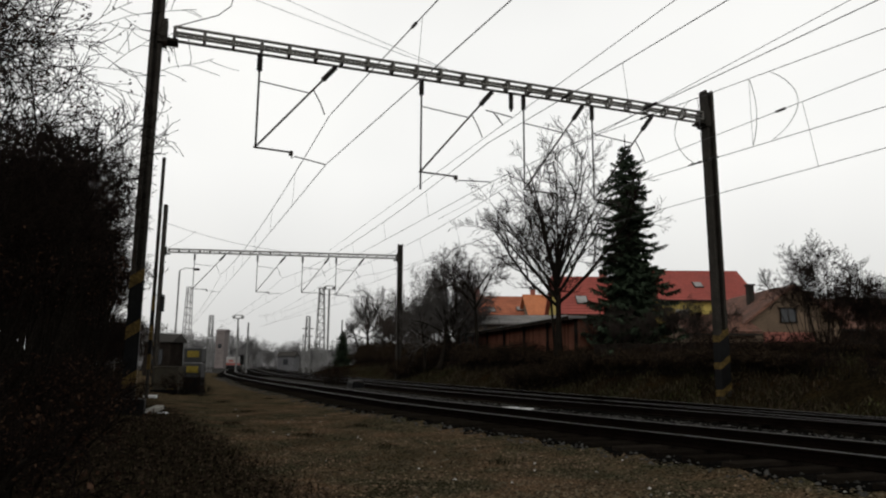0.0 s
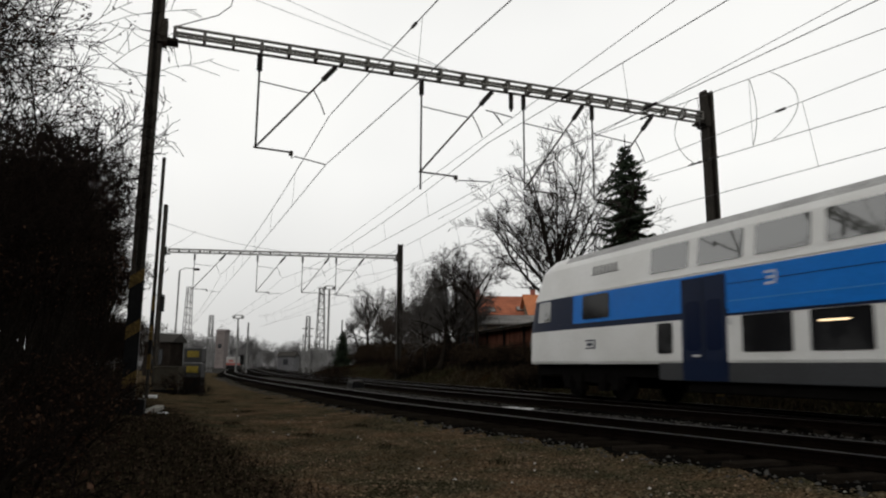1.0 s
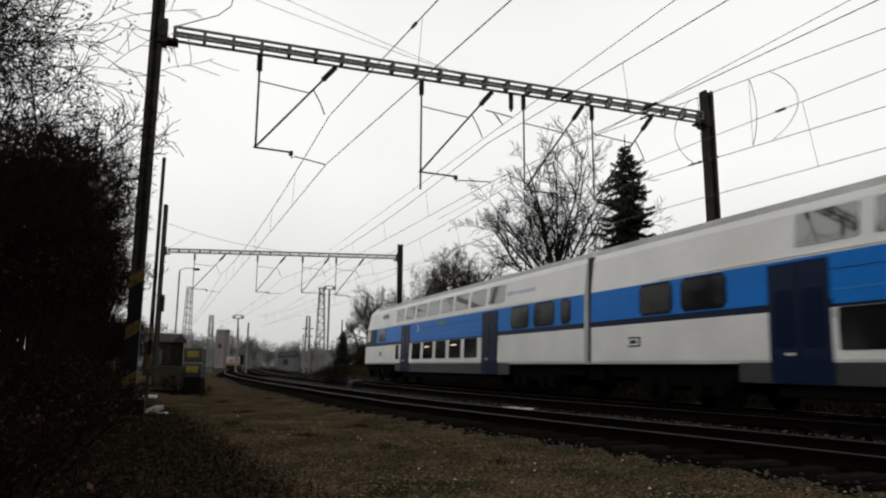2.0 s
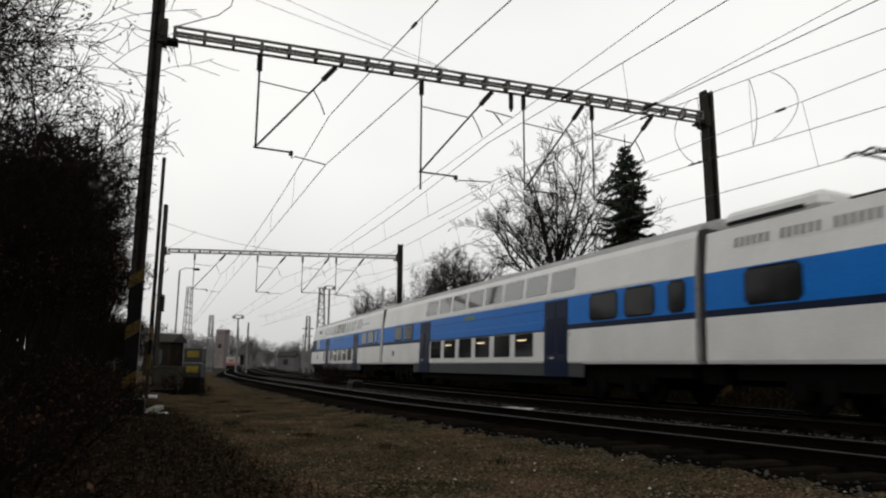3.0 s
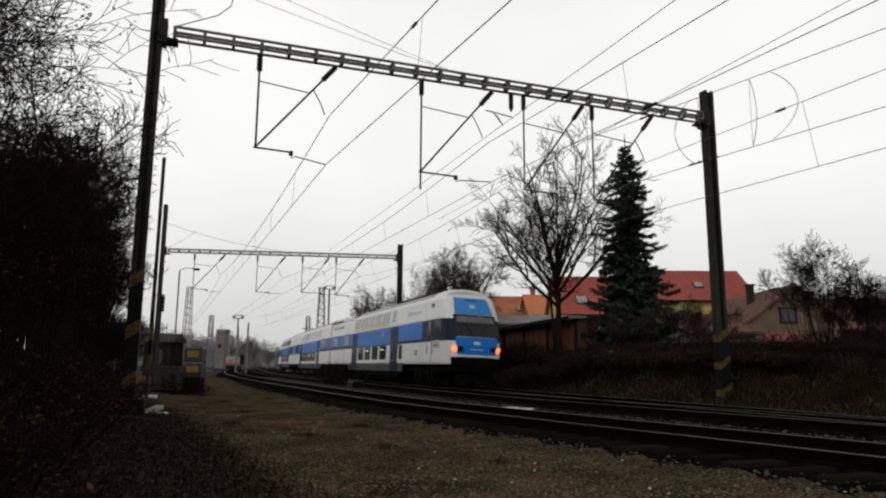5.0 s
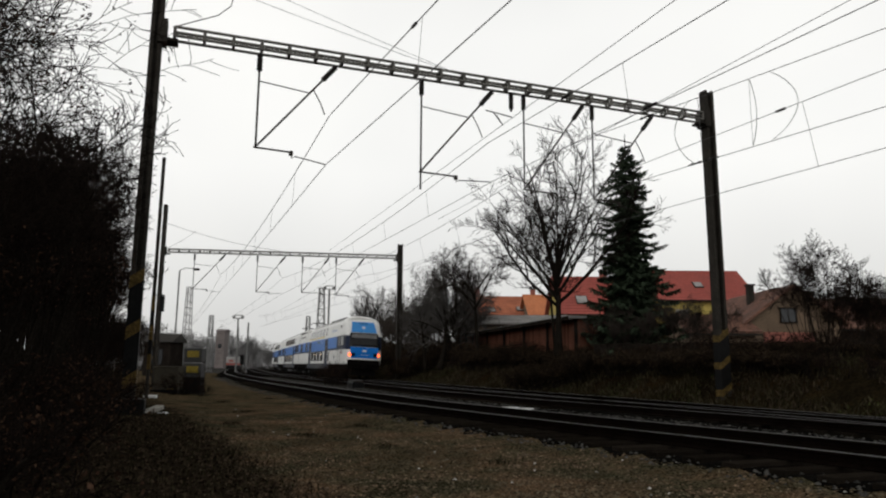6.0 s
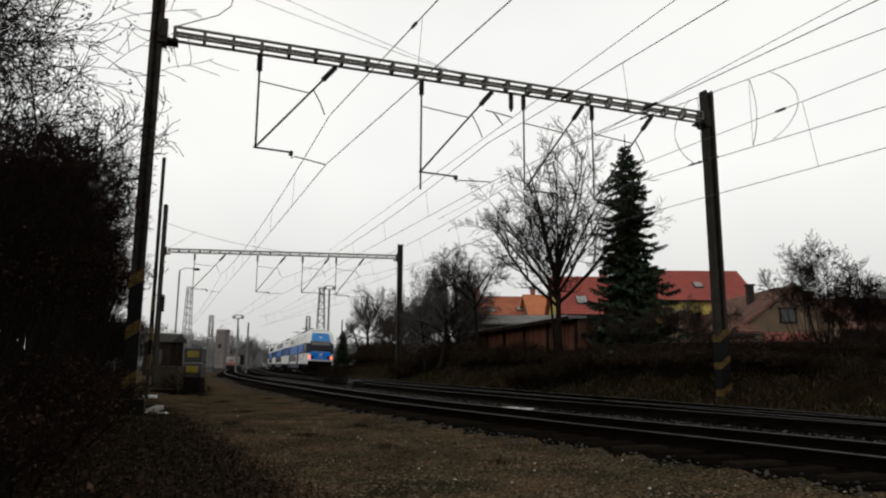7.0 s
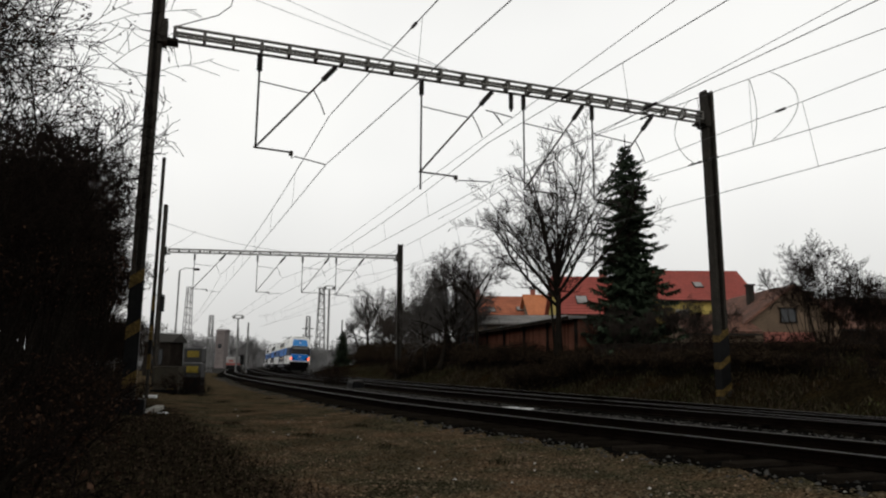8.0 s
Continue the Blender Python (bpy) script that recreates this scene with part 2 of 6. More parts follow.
TRAIN_YELLOW = surface("train_yellow_stripe", (0.75, 0.5, 0.04), 0.5, 0, 0.1, 2, 25, 0.0)
TRAIN_GLASS = surface("tinted_train_glass", (0.01, 0.01, 0.011), 0.06, 0, 0.05, 2, 20, 0.0)
TRAIN_GLASS.node_tree.nodes["Principled BSDF"].inputs["Specular IOR Level"].default_value = 0.2
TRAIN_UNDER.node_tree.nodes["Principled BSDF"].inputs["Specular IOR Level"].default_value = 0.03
DOOR_GLASS = surface("dark_blue_door_glass", (0.003, 0.008, 0.03), 0.25, 0, 0.05, 2, 20, 0.0, None, 0.01, 0.1)
SKY_GLASS = surface("mirror_tinted_train_glass", (0.022, 0.024, 0.02), 0.05, 0, 0.05, 2, 20, 0.0)
SKY_GLASS.node_tree.nodes["Principled BSDF"].inputs["IOR"].default_value = 2.6
SIGN_GREEN = glowing("dim_green_display", (0.05, 0.075, 0.02), 0.6)
TRAIN_PALE = surface("pale_blue_lettering", (0.42, 0.47, 0.6), 0.5, 0, 0.1, 2, 25, 0.0)
LAMP_WARM = glowing("warm_cabin_light", (1.0, 0.75, 0.45), 1.2)
LAMP_RED = glowing("red_tail_lamp", (1.0, 0.13, 0.03), 3.2)


# ---- building blocks ----
def mesh_object(name, verts, faces, materials, parent=None, label="", slots=None, smooth=False):
    me = bpy.data.meshes.new(name)
    me.from_pydata([tuple(v) for v in verts], [], faces)
    for m in (materials if isinstance(materials, (list, tuple)) else [materials]):
        me.materials.append(m)
    if slots is not None:
        me.polygons.foreach_set("material_index", slots)
    if smooth:
        me.polygons.foreach_set("use_smooth", [True] * len(me.polygons))
    me.update()
    ob = new(name, me)
    if parent:
        ob.parent = parent
    if label:
        ob["label"] = label
    return ob


def part(name, bm, material, parent, label=""):
    me = bpy.data.meshes.new(name)
    bm.to_mesh(me)
    bm.free()
    me.materials.append(material)
    ob = new(name, me)
    ob.parent = parent
    if label:
        ob["label"] = label
    return ob


def box(bm, size, at=(0, 0, 0), turn=None, bevel=0.0):
    made = bmesh.ops.create_cube(bm, size=1.0, matrix=Matrix.Diagonal((*size, 1)))["verts"]
    if bevel:
        edges = list({e for v in made for e in v.link_edges})
        made = [v for v in bmesh.ops.bevel(bm, geom=edges, offset=bevel, segments=1, affect="EDGES")["verts"]] + [v for v in made if v.is_valid]
        made = list({v for v in made if v.is_valid})
    m = Matrix.Translation(at) @ (turn or Matrix())
    bmesh.ops.transform(bm, matrix=m, verts=made)
    return made


def boxes(*specs):
    bm = bmesh.new()
    for spec in specs:
        box(bm, *spec)
    return bm


def bar(bm, a, b, w, h=None):
    """A square bar from a to b."""
    a, b = Vector(a), Vector(b)
    d = b - a
    turn = d.to_track_quat("X", "Z").to_matrix().to_4x4()
    box(bm, (d.length, w, h or w), (a + b) / 2, turn)


def bars(*specs):
    bm = bmesh.new()
    for spec in specs:
        bar(bm, *spec)
    return bm


def tube(verts, faces, pts, radii, n=5):
    """Add a tapered tube along pts to the lists."""
    base = len(verts)
    up = Vector((0.31, 0.17, 0.93))
    count = len(pts)
    for i, p in enumerate(pts):
        d = (pts[min(i + 1, count - 1)] - pts[max(i - 1, 0)])
        if d.length < 1e-6:
            d = Vector((0, 0, 1))
        d.normalize()
        side = d.cross(up)
        if side.length < 0.05:
            side = d.cross(Vector((1, 0, 0)))
        side.normalize()
        over = side.cross(d)
        for k in range(n):
            a = 2 * math.pi * k / n
            verts.append(p + (side * math.cos(a) + over * math.sin(a)) * radii[i])
    for i in range(count - 1):
        for k in range(n):
            k2 = (k + 1) % n
            faces.append((base + i * n + k, base + i * n + k2, base + (i + 1) * n + k2, base + (i + 1) * n + k))
    faces.append(tuple(base + (count - 1) * n + k for k in range(n)))
    faces.append(tuple(base + n - 1 - k for k in range(n)))


def rods(*specs):
    """A bmesh of round rods: (points, radius[, sides])."""
    verts, faces = [], []
    for pts, r, *n in specs:
        pts = [Vector(p) for p in pts]
        tube(verts, faces, pts, [r] * len(pts), n[0] if n else 6)
    bm = bmesh.new()
    vs = [bm.verts.new(v) for v in verts]
    for f in faces:
        bm.faces.new([vs[i] for i in f])
    return bm


def empty(name, m, label, category, group="", kind=""):
    ob = new(name)
    ob.empty_display_size = 0.3
    ob.matrix_world = m
    return tagged(ob, label, category, group, kind)


# ---- the line of the track on which the train runs ----
KNOTS = (-130.0, -60.0, -30.0, -15.0, 0.0, 15.0, 35.0, 60.0, 90.0, 260.0)
HEADS = (-23.5, -22.55, -21.3, -21.0, -21.19, -20.7, -18.69, -17.03, -16.21, -15.5)
STEP = 0.25
S_ALL = np.arange(-130.0, 260.0, STEP)
H_ALL = np.interp(S_ALL, KNOTS, HEADS)
H_ALL = np.radians(np.convolve(np.pad(H_ALL, 16, mode="edge"), np.ones(33) / 33, "valid"))
X_ALL, Y_ALL = np.cumsum(np.sin(H_ALL)) * STEP, np.cumsum(np.cos(H_ALL)) * STEP
X_ALL += 2.38 - np.interp(0, S_ALL, X_ALL)
Y_ALL += 29.03 - np.interp(0, S_ALL, Y_ALL)


def on_line(s, side=0.0, z=0.0):
    """The place s metres along the line, side metres to its right."""
    h = np.interp(s, S_ALL, H_ALL)
    return Vector((float(np.interp(s, S_ALL, X_ALL) + side * math.cos(h)), float(np.interp(s, S_ALL, Y_ALL) - side * math.sin(h)), z))


def heading(s):
    return float(np.interp(s, S_ALL, H_ALL))


def beside(x, y):
    """How far along and to the right of the line a place lies."""
    i = int(np.argmin((X_ALL - x) ** 2 + (Y_ALL - y) ** 2))
    return S_ALL[i], (x - X_ALL[i]) * math.cos(H_ALL[i]) - (y - Y_ALL[i]) * math.sin(H_ALL[i])


# centre lines of the other two tracks, metres to the right of the first
SIDE_S = (-130.0, -40.0, -20.5, -18.6, -16.0, -13.0, -8.0, -2.0, 14.0, 60.0, 260.0)
NEAR_SIDE = (0.0, -2.3, -4.4, -4.72, -5.2, -5.65, -6.3, -6.6, -7.1, -8.0, -8.4)
MID_SIDE = (0.0, 0.0, -0.05, -0.15, -0.5, -0.97, -1.55, -2.0, -2.2, -4.2, -4.4)


def near_side(s):
    return float(np.interp(s, SIDE_S, NEAR_SIDE))


def mid_side(s):
    return float(np.interp(s, SIDE_S, MID_SIDE))


# ---- the ground ----
def ground_height(x, y):
    s, side = beside(x, y)
    z = -0.3
    if side > 2.2:
        k = min(1.0, (side - 2.2) / 4.6)
        far = max(0.0, min(1.0, (95 - s) / 40))
        top = 1.15 if s < -20 else 1.55
        z += top * far * (k * k * (3 - 2 * k))
    if -30 < s < 30:
        k = max(0.0, min(1.0, (side - near_side(s) + 2.6) / 1.2))
        z += 0.085 * k * k * (3 - 2 * k) * (1 if side < near_side(s) - 1.0 else 0.4)
    if side < -11.5:
        k = min(1.0, (-11.5 - side) / 5)
        if y > 9:
            z += 0.4 * k * min(1, (y - 9) / 6)
    # unseen bank added behind the viewer, a dark thing for windows to mirror
    if y < -5:
        k = min(1.0, (-5 - y) / 7)
        z += 2.4 * k * k * (3 - 2 * k) * max(0.0, min(1.0, (9 - x) / 5))
    r = math.hypot(x, y)
    if r < 80:
        z += 0.035 * noise.noise((x * 0.5, y * 0.5, 0)) + 0.015 * noise.noise((x * 1.9, y * 1.9, 3))
    return z


def make_ground():
    xs = [-2500, -900, -400, -200, -120, -80, -60] + [-50 + 1.0 * i for i in range(44)] + [-6 + 0.4 * i for i in range(46)] \
        + [12.4 + 1.0 * i for i in range(40)] + [55, 62, 75, 100, 160, 400, 900, 2500]
    ys = [-1500, -300, -100, -50, -30, -20, -14, -12, -10.5, -9, -7.5, -6, -5, -2] + [0 + 0.4 * i for i in range(70)] + [28 + 1.0 * i for i in range(80)] \
        + [110, 120, 135, 150, 180, 220, 300, 500, 900, 2000, 4500]
    verts = [(x, y, ground_height(x, y)) for y in ys for x in xs]
    n = len(xs)
    faces, slots = [], []
    for j in range(len(ys) - 1):
        for i in range(n - 1):
            faces.append((j * n + i, j * n + i + 1, (j + 1) * n + i + 1, (j + 1) * n + i))
            cx, cy = (xs[i] + xs[i + 1]) / 2, (ys[j] + ys[j + 1]) / 2
            s, side = beside(cx, cy)
            edge = 0.5 * noise.noise((cx * 0.7, cy * 0.7, 5))
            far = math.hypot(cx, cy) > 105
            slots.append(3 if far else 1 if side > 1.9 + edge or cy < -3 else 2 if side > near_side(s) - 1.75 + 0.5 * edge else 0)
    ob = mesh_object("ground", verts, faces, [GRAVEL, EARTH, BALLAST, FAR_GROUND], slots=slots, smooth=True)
    tagged(ob, "brown sandy gravel ground with dark earth banks", "ground", kind="structure")


make_ground()


def sweep(name, side_of, section, s0, s1, step, materials, slots, label, category, parent=None):
    """A strip of the given cross-section along a track."""
    verts, faces, marks = [], [], []
    ss = np.arange(s0, s1, step)
    n = len(section)
    for s in ss:
        for dy, z in section:
            verts.append(on_line(s, side_of(s) + dy, z))
    for i in range(len(ss) - 1):
        for k in range(n - 1):
            faces.append((i * n + k, i * n + k + 1, (i + 1) * n + k + 1, (i + 1) * n + k))
            marks.append(slots[k])
    ob = mesh_object(name, verts, faces, materials, parent, slots=marks)
    return tagged(ob, label, category, kind="structure") if label else ob


RAIL = [(-0.07, -0.165), (-0.07, -0.15), (-0.012, -0.125), (-0.012, -0.05), (-0.036, -0.035), (-0.036, -0.004), (-0.03, 0.0),
        (0.03, 0.0), (0.036, -0.004), (0.036, -0.035), (0.012, -0.05), (0.012, -0.125), (0.07, -0.15), (0.07, -0.165)]
RAIL_SLOTS = [0, 0, 0, 0, 0, 1, 1, 1, 0, 0, 0, 0, 0]


def rail_track(name, side_of, s0, s1, head, label, drop=0.0):
    track = empty(name, Matrix(), label, "railway track", "railway tracks", "structure")
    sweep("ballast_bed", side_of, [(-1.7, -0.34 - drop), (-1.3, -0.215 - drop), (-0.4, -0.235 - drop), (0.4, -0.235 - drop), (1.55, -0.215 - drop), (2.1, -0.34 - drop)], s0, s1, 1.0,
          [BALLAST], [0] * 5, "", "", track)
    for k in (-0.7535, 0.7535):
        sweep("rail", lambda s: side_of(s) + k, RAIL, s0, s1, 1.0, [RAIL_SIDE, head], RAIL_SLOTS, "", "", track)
    return track


near_track = rail_track("railway_track", near_side, -45, 190, RAIL_HEAD, "worn steel railway track on dark dirty ballast")
mid_track = rail_track("railway_track", mid_side, -19.5, 190, RAIL_HEAD, "dark railway track merging with its neighbour at a turnout", 0.012)
train_track = rail_track("railway_track", lambda s: 0.0, -125, 250, RAIL_HEAD, "railway track along the foot of a bank", 0.024)


# ---- portals and overhead line ----
PORTAL_A = (Vector((-6.97, 16.21, 0)), math.atan2(5.81, 15.61), 16.66)
PORTAL_B = (Vector((-20.3, 50.0, 0)), radians(8.68), 17.0)


def insulator(parent, a, b):
    a, b = Vector(a), Vector(b)
    bm = rods(([a, b], 0.03), ([a.lerp(b, 0.16), a.lerp(b, 0.86)], 0.062, 8))
    d = (b - a)
    turn = d.to_track_quat("Z", "X").to_matrix().to_4x4()
    for i in range(5):
        p = a + d * (0.18 + 0.16 * i)
        bmesh.ops.create_cone(bm, cap_ends=True, segments=8, radius1=0.08, radius2=0.066, depth=d.length * 0.1,
                              matrix=Matrix.Translation(p) @ turn)
    return part("insulator", bm, INSULATOR, parent, "dark glazed insulator")


def cantilever(portal, x0, beam_z, reach, foot_z, end, end_z, low=0.0):
    """A hanging post with a sloping strut and a steady arm for the wire."""
    insulator(portal, (x0, 0, beam_z), (x0, 0, beam_z - 0.56))
    part("drop_post", rods(([(x0, 0, beam_z - 0.54), (x0, 0, foot_z - low)], 0.027)), POLE, portal)
    top = Vector((x0 + reach, 0, beam_z))
    foot = Vector((x0 + 0.03, 0, foot_z + 0.05))
    cut = foot.lerp(top, 0.78)
    insulator(portal, cut.lerp(top, 0.98), cut)
    part("strut", rods(([foot, cut], 0.027)), POLE, portal)
    mid = foot.lerp(top, 0.64)
    part("tie_rod", rods(([(x0, 0, mid.z + 0.14), tuple(mid)], 0.016)), POLE, portal)
    part("messenger_arm", rods(([tuple(mid + Vector((0.1, 0, 0.1))), tuple(mid + Vector((0.3, 0.0, -0.25))), tuple(mid + Vector((0.42, 0, -0.55)))], 0.016)), POLE, portal)
    knee = (x0 + (end - x0) * 0.5, 0, foot_z - 0.03)
    part("steady_tube", rods(([(x0 - 0.05, 0, foot_z), knee], 0.024)), POLE, portal)
    part("steady_arm", rods(([knee, (knee[0] + 0.02, 0, knee[2] - 0.16), (knee[0] + 0.1, 0, knee[2] - 0.1), (end, 0, end_z)], 0.015)), POLE, portal)
    part("clamp", boxes(((0.1, 0.07, 0.12), (knee[0], 0, knee[2] - 0.03))), POLE, portal)


def striped_pole(portal, x, z0, z1, wx, wy, stripe0, stripe1, material):
    """A mast of two channels tied by battens, painted in yellow and black stripes at its foot."""
    for dx in (-wx / 2 + 0.05, wx / 2 - 0.05):
        bm = bmesh.new()
        box(bm, (0.1, wy, z1 - z0), (x + dx, 0, (z0 + z1) / 2), None, 0.008)
        part("mast_channel", bm, material, portal)
    bm = bmesh.new()
    box(bm, (wx - 0.16, 0.03, z1 - z0 - 0.1), (x, 0, (z0 + z1) / 2))
    part("mast_web", bm, POLE, portal)
    h = (stripe1 - stripe0) / 5
    zb = stripe0
    for i in range(5 if stripe1 > stripe0 else 0):
        bm = bmesh.new()
        tall = h * (0.55 if i % 2 == 0 else 1.67)
        made = box(bm, (wx + 0.012, wy + 0.012, tall), (x, 0, zb + tall / 2))
        zb += tall
        for v in made:
            v.co.z += 0.7 * (v.co.x - x)
        part("warning_stripe", bm, YELLOW if i % 2 == 0 else BLACK, portal)


def make_portal(where, beam_z, arms, left, right, label):
    at, turn, span = where
    portal = empty("catenary_portal", Matrix.Translation(at) @ Matrix.Rotation(turn, 4, "Z"), label, "catenary portal", "portals over the tracks")
    striped_pole(portal, -0.22, *left)
    striped_pole(portal, span + 0.2, *right)
    a, b = 0.2, span - 0.12
    deep = 0.235
    for dy in (-0.16, 0.16):
        for z, t in ((beam_z, 0.05), (beam_z - deep, 0.05)):
            part("beam_chord", bars(((a, dy, z), (b, dy, z), 0.07, t)), TRUSS, portal)
        part("beam_rail", bars(((a, dy, beam_z - deep / 2), (b, dy, beam_z - deep / 2), 0.016, 0.014)), TRUSS, portal)
    count = 23
    for i in range(count + 1):
        x = a + (b - a) * i / count
        part("beam_batten", boxes(((0.075, 0.3, 0.044), (x, 0, beam_z)), ((0.075, 0.3, 0.044), (x, 0, beam_z - deep)),
                                  ((0.07, 0.034, deep - 0.02), (x, -0.16, beam_z - deep / 2)), ((0.07, 0.034, deep - 0.02), (x, 0.16, beam_z - deep / 2))), TRUSS, portal)
    for x, s in ((0.0, 1), (span, -1)):
        part("beam_bracket", boxes(((0.22, 0.42, 0.62), (x + (0.04 if s < 0 else -0.08), 0, beam_z - 0.15)), ((0.35, 0.4, 0.06), (x + 0.12 * s, 0, beam_z - 0.36))), POLE, portal)
    for spec in arms:
        cantilever(portal, *spec)
    return portal


ARMS_A = ((2.3, 9.02, 2.05, 6.46, 4.1, 6.2), (6.76, 9.02, 2.25, 6.28, 8.85, 6.2, 0.5), (9.98, 9.02, 2.1, 6.08, 11.8, 5.95),
          (12.35, 9.02, 2.3, 6.0, 14.1, 5.68))
portal_a = make_portal(PORTAL_A, 9.3, ARMS_A, (-0.3, 11.6, 0.29, 0.24, 0.45, 3.1, POLE), (-0.3, 10.12, 0.35, 0.3, 0.2, 2.1, POLE),
                       "steel portal over the tracks with lattice beam, striped masts and cantilevers")
insulator(portal_a, (9.57, 0, 9.02), (9.57, 0, 8.42))
part("hanger_bar", rods(([(8.75, 0, 8.35), (9.6, 0, 8.25)], 0.018), ([(9.0, 0, 8.3), (9.3, 0, 7.95), (9.1, 0, 8.25)], 0.014)), POLE, portal_a)
part("loose_cable", rods(([(0.15, 0, 9.35), (0.7, -0.02, 9.62), (1.2, -0.05, 9.85), (1.5, -0.08, 10.15), (1.6, -0.1, 10.7)], 0.014)), POLE, portal_a)
ARMS_B = ((2.05, 9.02, 2.2, 6.4, 4.0, 6.2), (6.55, 9.02, 2.05, 6.28, 8.4, 6.2), (9.85, 9.02, 2.0, 6.3, 12.9, 6.25), (12.35, 9.02, 2.1, 6.15, 14.3, 6.08))
portal_b = make_portal(PORTAL_B, 9.3, ARMS_B, (-0.3, 12.6, 0.28, 0.26, 0.4, 2.6, POLE), (-0.3, 10.2, 0.4, 0.4, 0.0, 0.0, POLE),
                       "distant steel portal with lattice beam and four cantilevers")


def portal_point(where, x, z):
    at, turn, _ = where
    return at + Vector((x * math.cos(turn), x * math.sin(turn), z))


def sagging(a, b, sag, n=14):
    return [a.lerp(b, i / n) - Vector((0, 0, sag * 4 * (i / n) * (1 - i / n))) for i in range(n + 1)]


def overhead_wire(name, runs, radius, label):
    verts, faces = [], []
    pts = []
    for run in runs:
        pts += run if not pts else run[1:]
    tube(verts, faces, pts, [radius] * len(pts), 4)
    ob = mesh_object(name, verts, faces, WIRE)
    tagged(ob, label, "overhead wire", "overhead wires")
    return ob


# along both portals, contact heading, messenger heading, messenger offset and height
WIRES = ((4.12, 3.95, 25.7, 26.2, 0.05, 1.36), (8.9, 8.55, 25.3, 24.8, -0.1, 1.15), (11.8, 12.9, 29.4, 33.2, -0.3, 1.65), (14.1, 14.3, 25.5, 24.0, -0.2, 1.52))
for i, (xa, xb, way, top_way, shift, rise) in enumerate(WIRES):
    za, zb = ARMS_A[i][5], ARMS_B[i][5]
    pa, pb = portal_point(PORTAL_A, xa, za), portal_point(PORTAL_B, xb, zb)
    back = pa + Vector((math.sin(radians(way)), -math.cos(radians(way)), 0)) * 42
    ahead = pb + (pb - pa).normalized() * 60
    overhead_wire("contact_wire", [sagging(back, pa, 0.05), sagging(pa, pb, 0.05), sagging(pb, ahead, 0.1)], 0.011, "thin dark contact wire held over a track")
    top = Vector((shift * math.cos(PORTAL_A[1]), shift * math.sin(PORTAL_A[1]), rise))
    ma, mb, mahead = pa + top, pb + top, ahead + top
    mback = ma + Vector((math.sin(radians(top_way)), -math.cos(radians(top_way)), 0)) * 42
    runs = [sagging(mback, ma, 0.0), sagging(ma, mb, 0.55), sagging(mb, mahead, 0.65)]
    overhead_wire("messenger_wire", runs, 0.012, "slack messenger wire above a contact wire")
    low_runs = [sagging(back, pa, 0.05), sagging(pa, pb, 0.05), sagging(pb, ahead, 0.1)]
    for hi, lo in zip(runs, low_runs):
        for j in (2, 4, 6, 8, 10, 12):
            verts, faces = [], []
            tube(verts, faces, [hi[j], lo[j]], [0.006, 0.006], 3)
            tagged(mesh_object("dropper", verts, faces, WIRE), "thin vertical dropper between two overhead wires", "dropper wire", "droppers of the overhead line")


for a, b in (((0.23, 18.82, 9.33), (-5.02, 17.49, 10.8)), ((0.53, 19.06, 9.33), (-4.17, 17.48, 10.8))):
    a, b = Vector(a), Vector(b)
    overhead_wire("feeder_wire", [sagging(b + (b - a) * 0.7, a, 0.06)], 0.008, "thin slack feeder wire running to the portal beam")
for a, b in (((4.156, 11.528, 7.5), (0.003, 22.325, 7.5)), ((7.179, 11.317, 7.4), (4.344, 18.533, 7.4))):
    a, b = Vector(a), Vector(b)
    overhead_wire("feeder_wire", [sagging(a + (a - b) * 1.5, b + (b - a) * 1.6, 0.0)], 0.009, "thin straight line wire above a track")


def jumper(pts, label):
    verts, faces = [], []
    tube(verts, faces, [Vector(p) for p in pts], [0.009] * len(pts), 4)
    tagged(mesh_object("jumper_cable", verts, faces, WIRE), label, "jumper cable", "jumper cables of the overhead line")


def wire_run(i, k):
    """Places k metres before the portal on contact wire and messenger i."""
    xa, xb, way, top_way, shift, rise = WIRES[i]
    pa = portal_point(PORTAL_A, xa, ARMS_A[i][5])
    lo = pa + Vector((math.sin(radians(way)), -math.cos(radians(way)), 0)) * k
    ma = pa + Vector((shift * 0.94, shift * 0.35, rise))
    hi = ma + Vector((math.sin(radians(top_way)), -math.cos(radians(top_way)), 0)) * k
    return lo, hi


for k0, bow in ((4.35, -0.42), (4.6, 0.0), (6.0, 0.12), (6.5, 0.55)):
    lo, hi = wire_run(2, k0)
    away = Vector((0.83, -0.55, 0)) * bow
    jumper([hi.lerp(lo, i / 12) + away * math.sin(math.pi * i / 12) ** 0.8 for i in range(13)],
           "bent jumper cable between contact wire and messenger")


def strain_insulator(p, way, length, label):
    """A dark rod insulator let into a wire."""
    d = Vector(way).normalized() * length / 2
    bm = rods(([p - d, p + d], 0.016))
    for i in range(4):
        q = p - d * 0.7 + d * 0.47 * i
        bmesh.ops.create_cone(bm, cap_ends=True, segments=8, radius1=0.034, radius2=0.034, depth=0.05,
                              matrix=Matrix.Translation(q) @ d.to_track_quat("Z", "X").to_matrix().to_4x4())
    ob = part("strain_insulator", bm, INSULATOR, None)
    tagged(ob, label, "insulator", "insulators in the overhead wires")


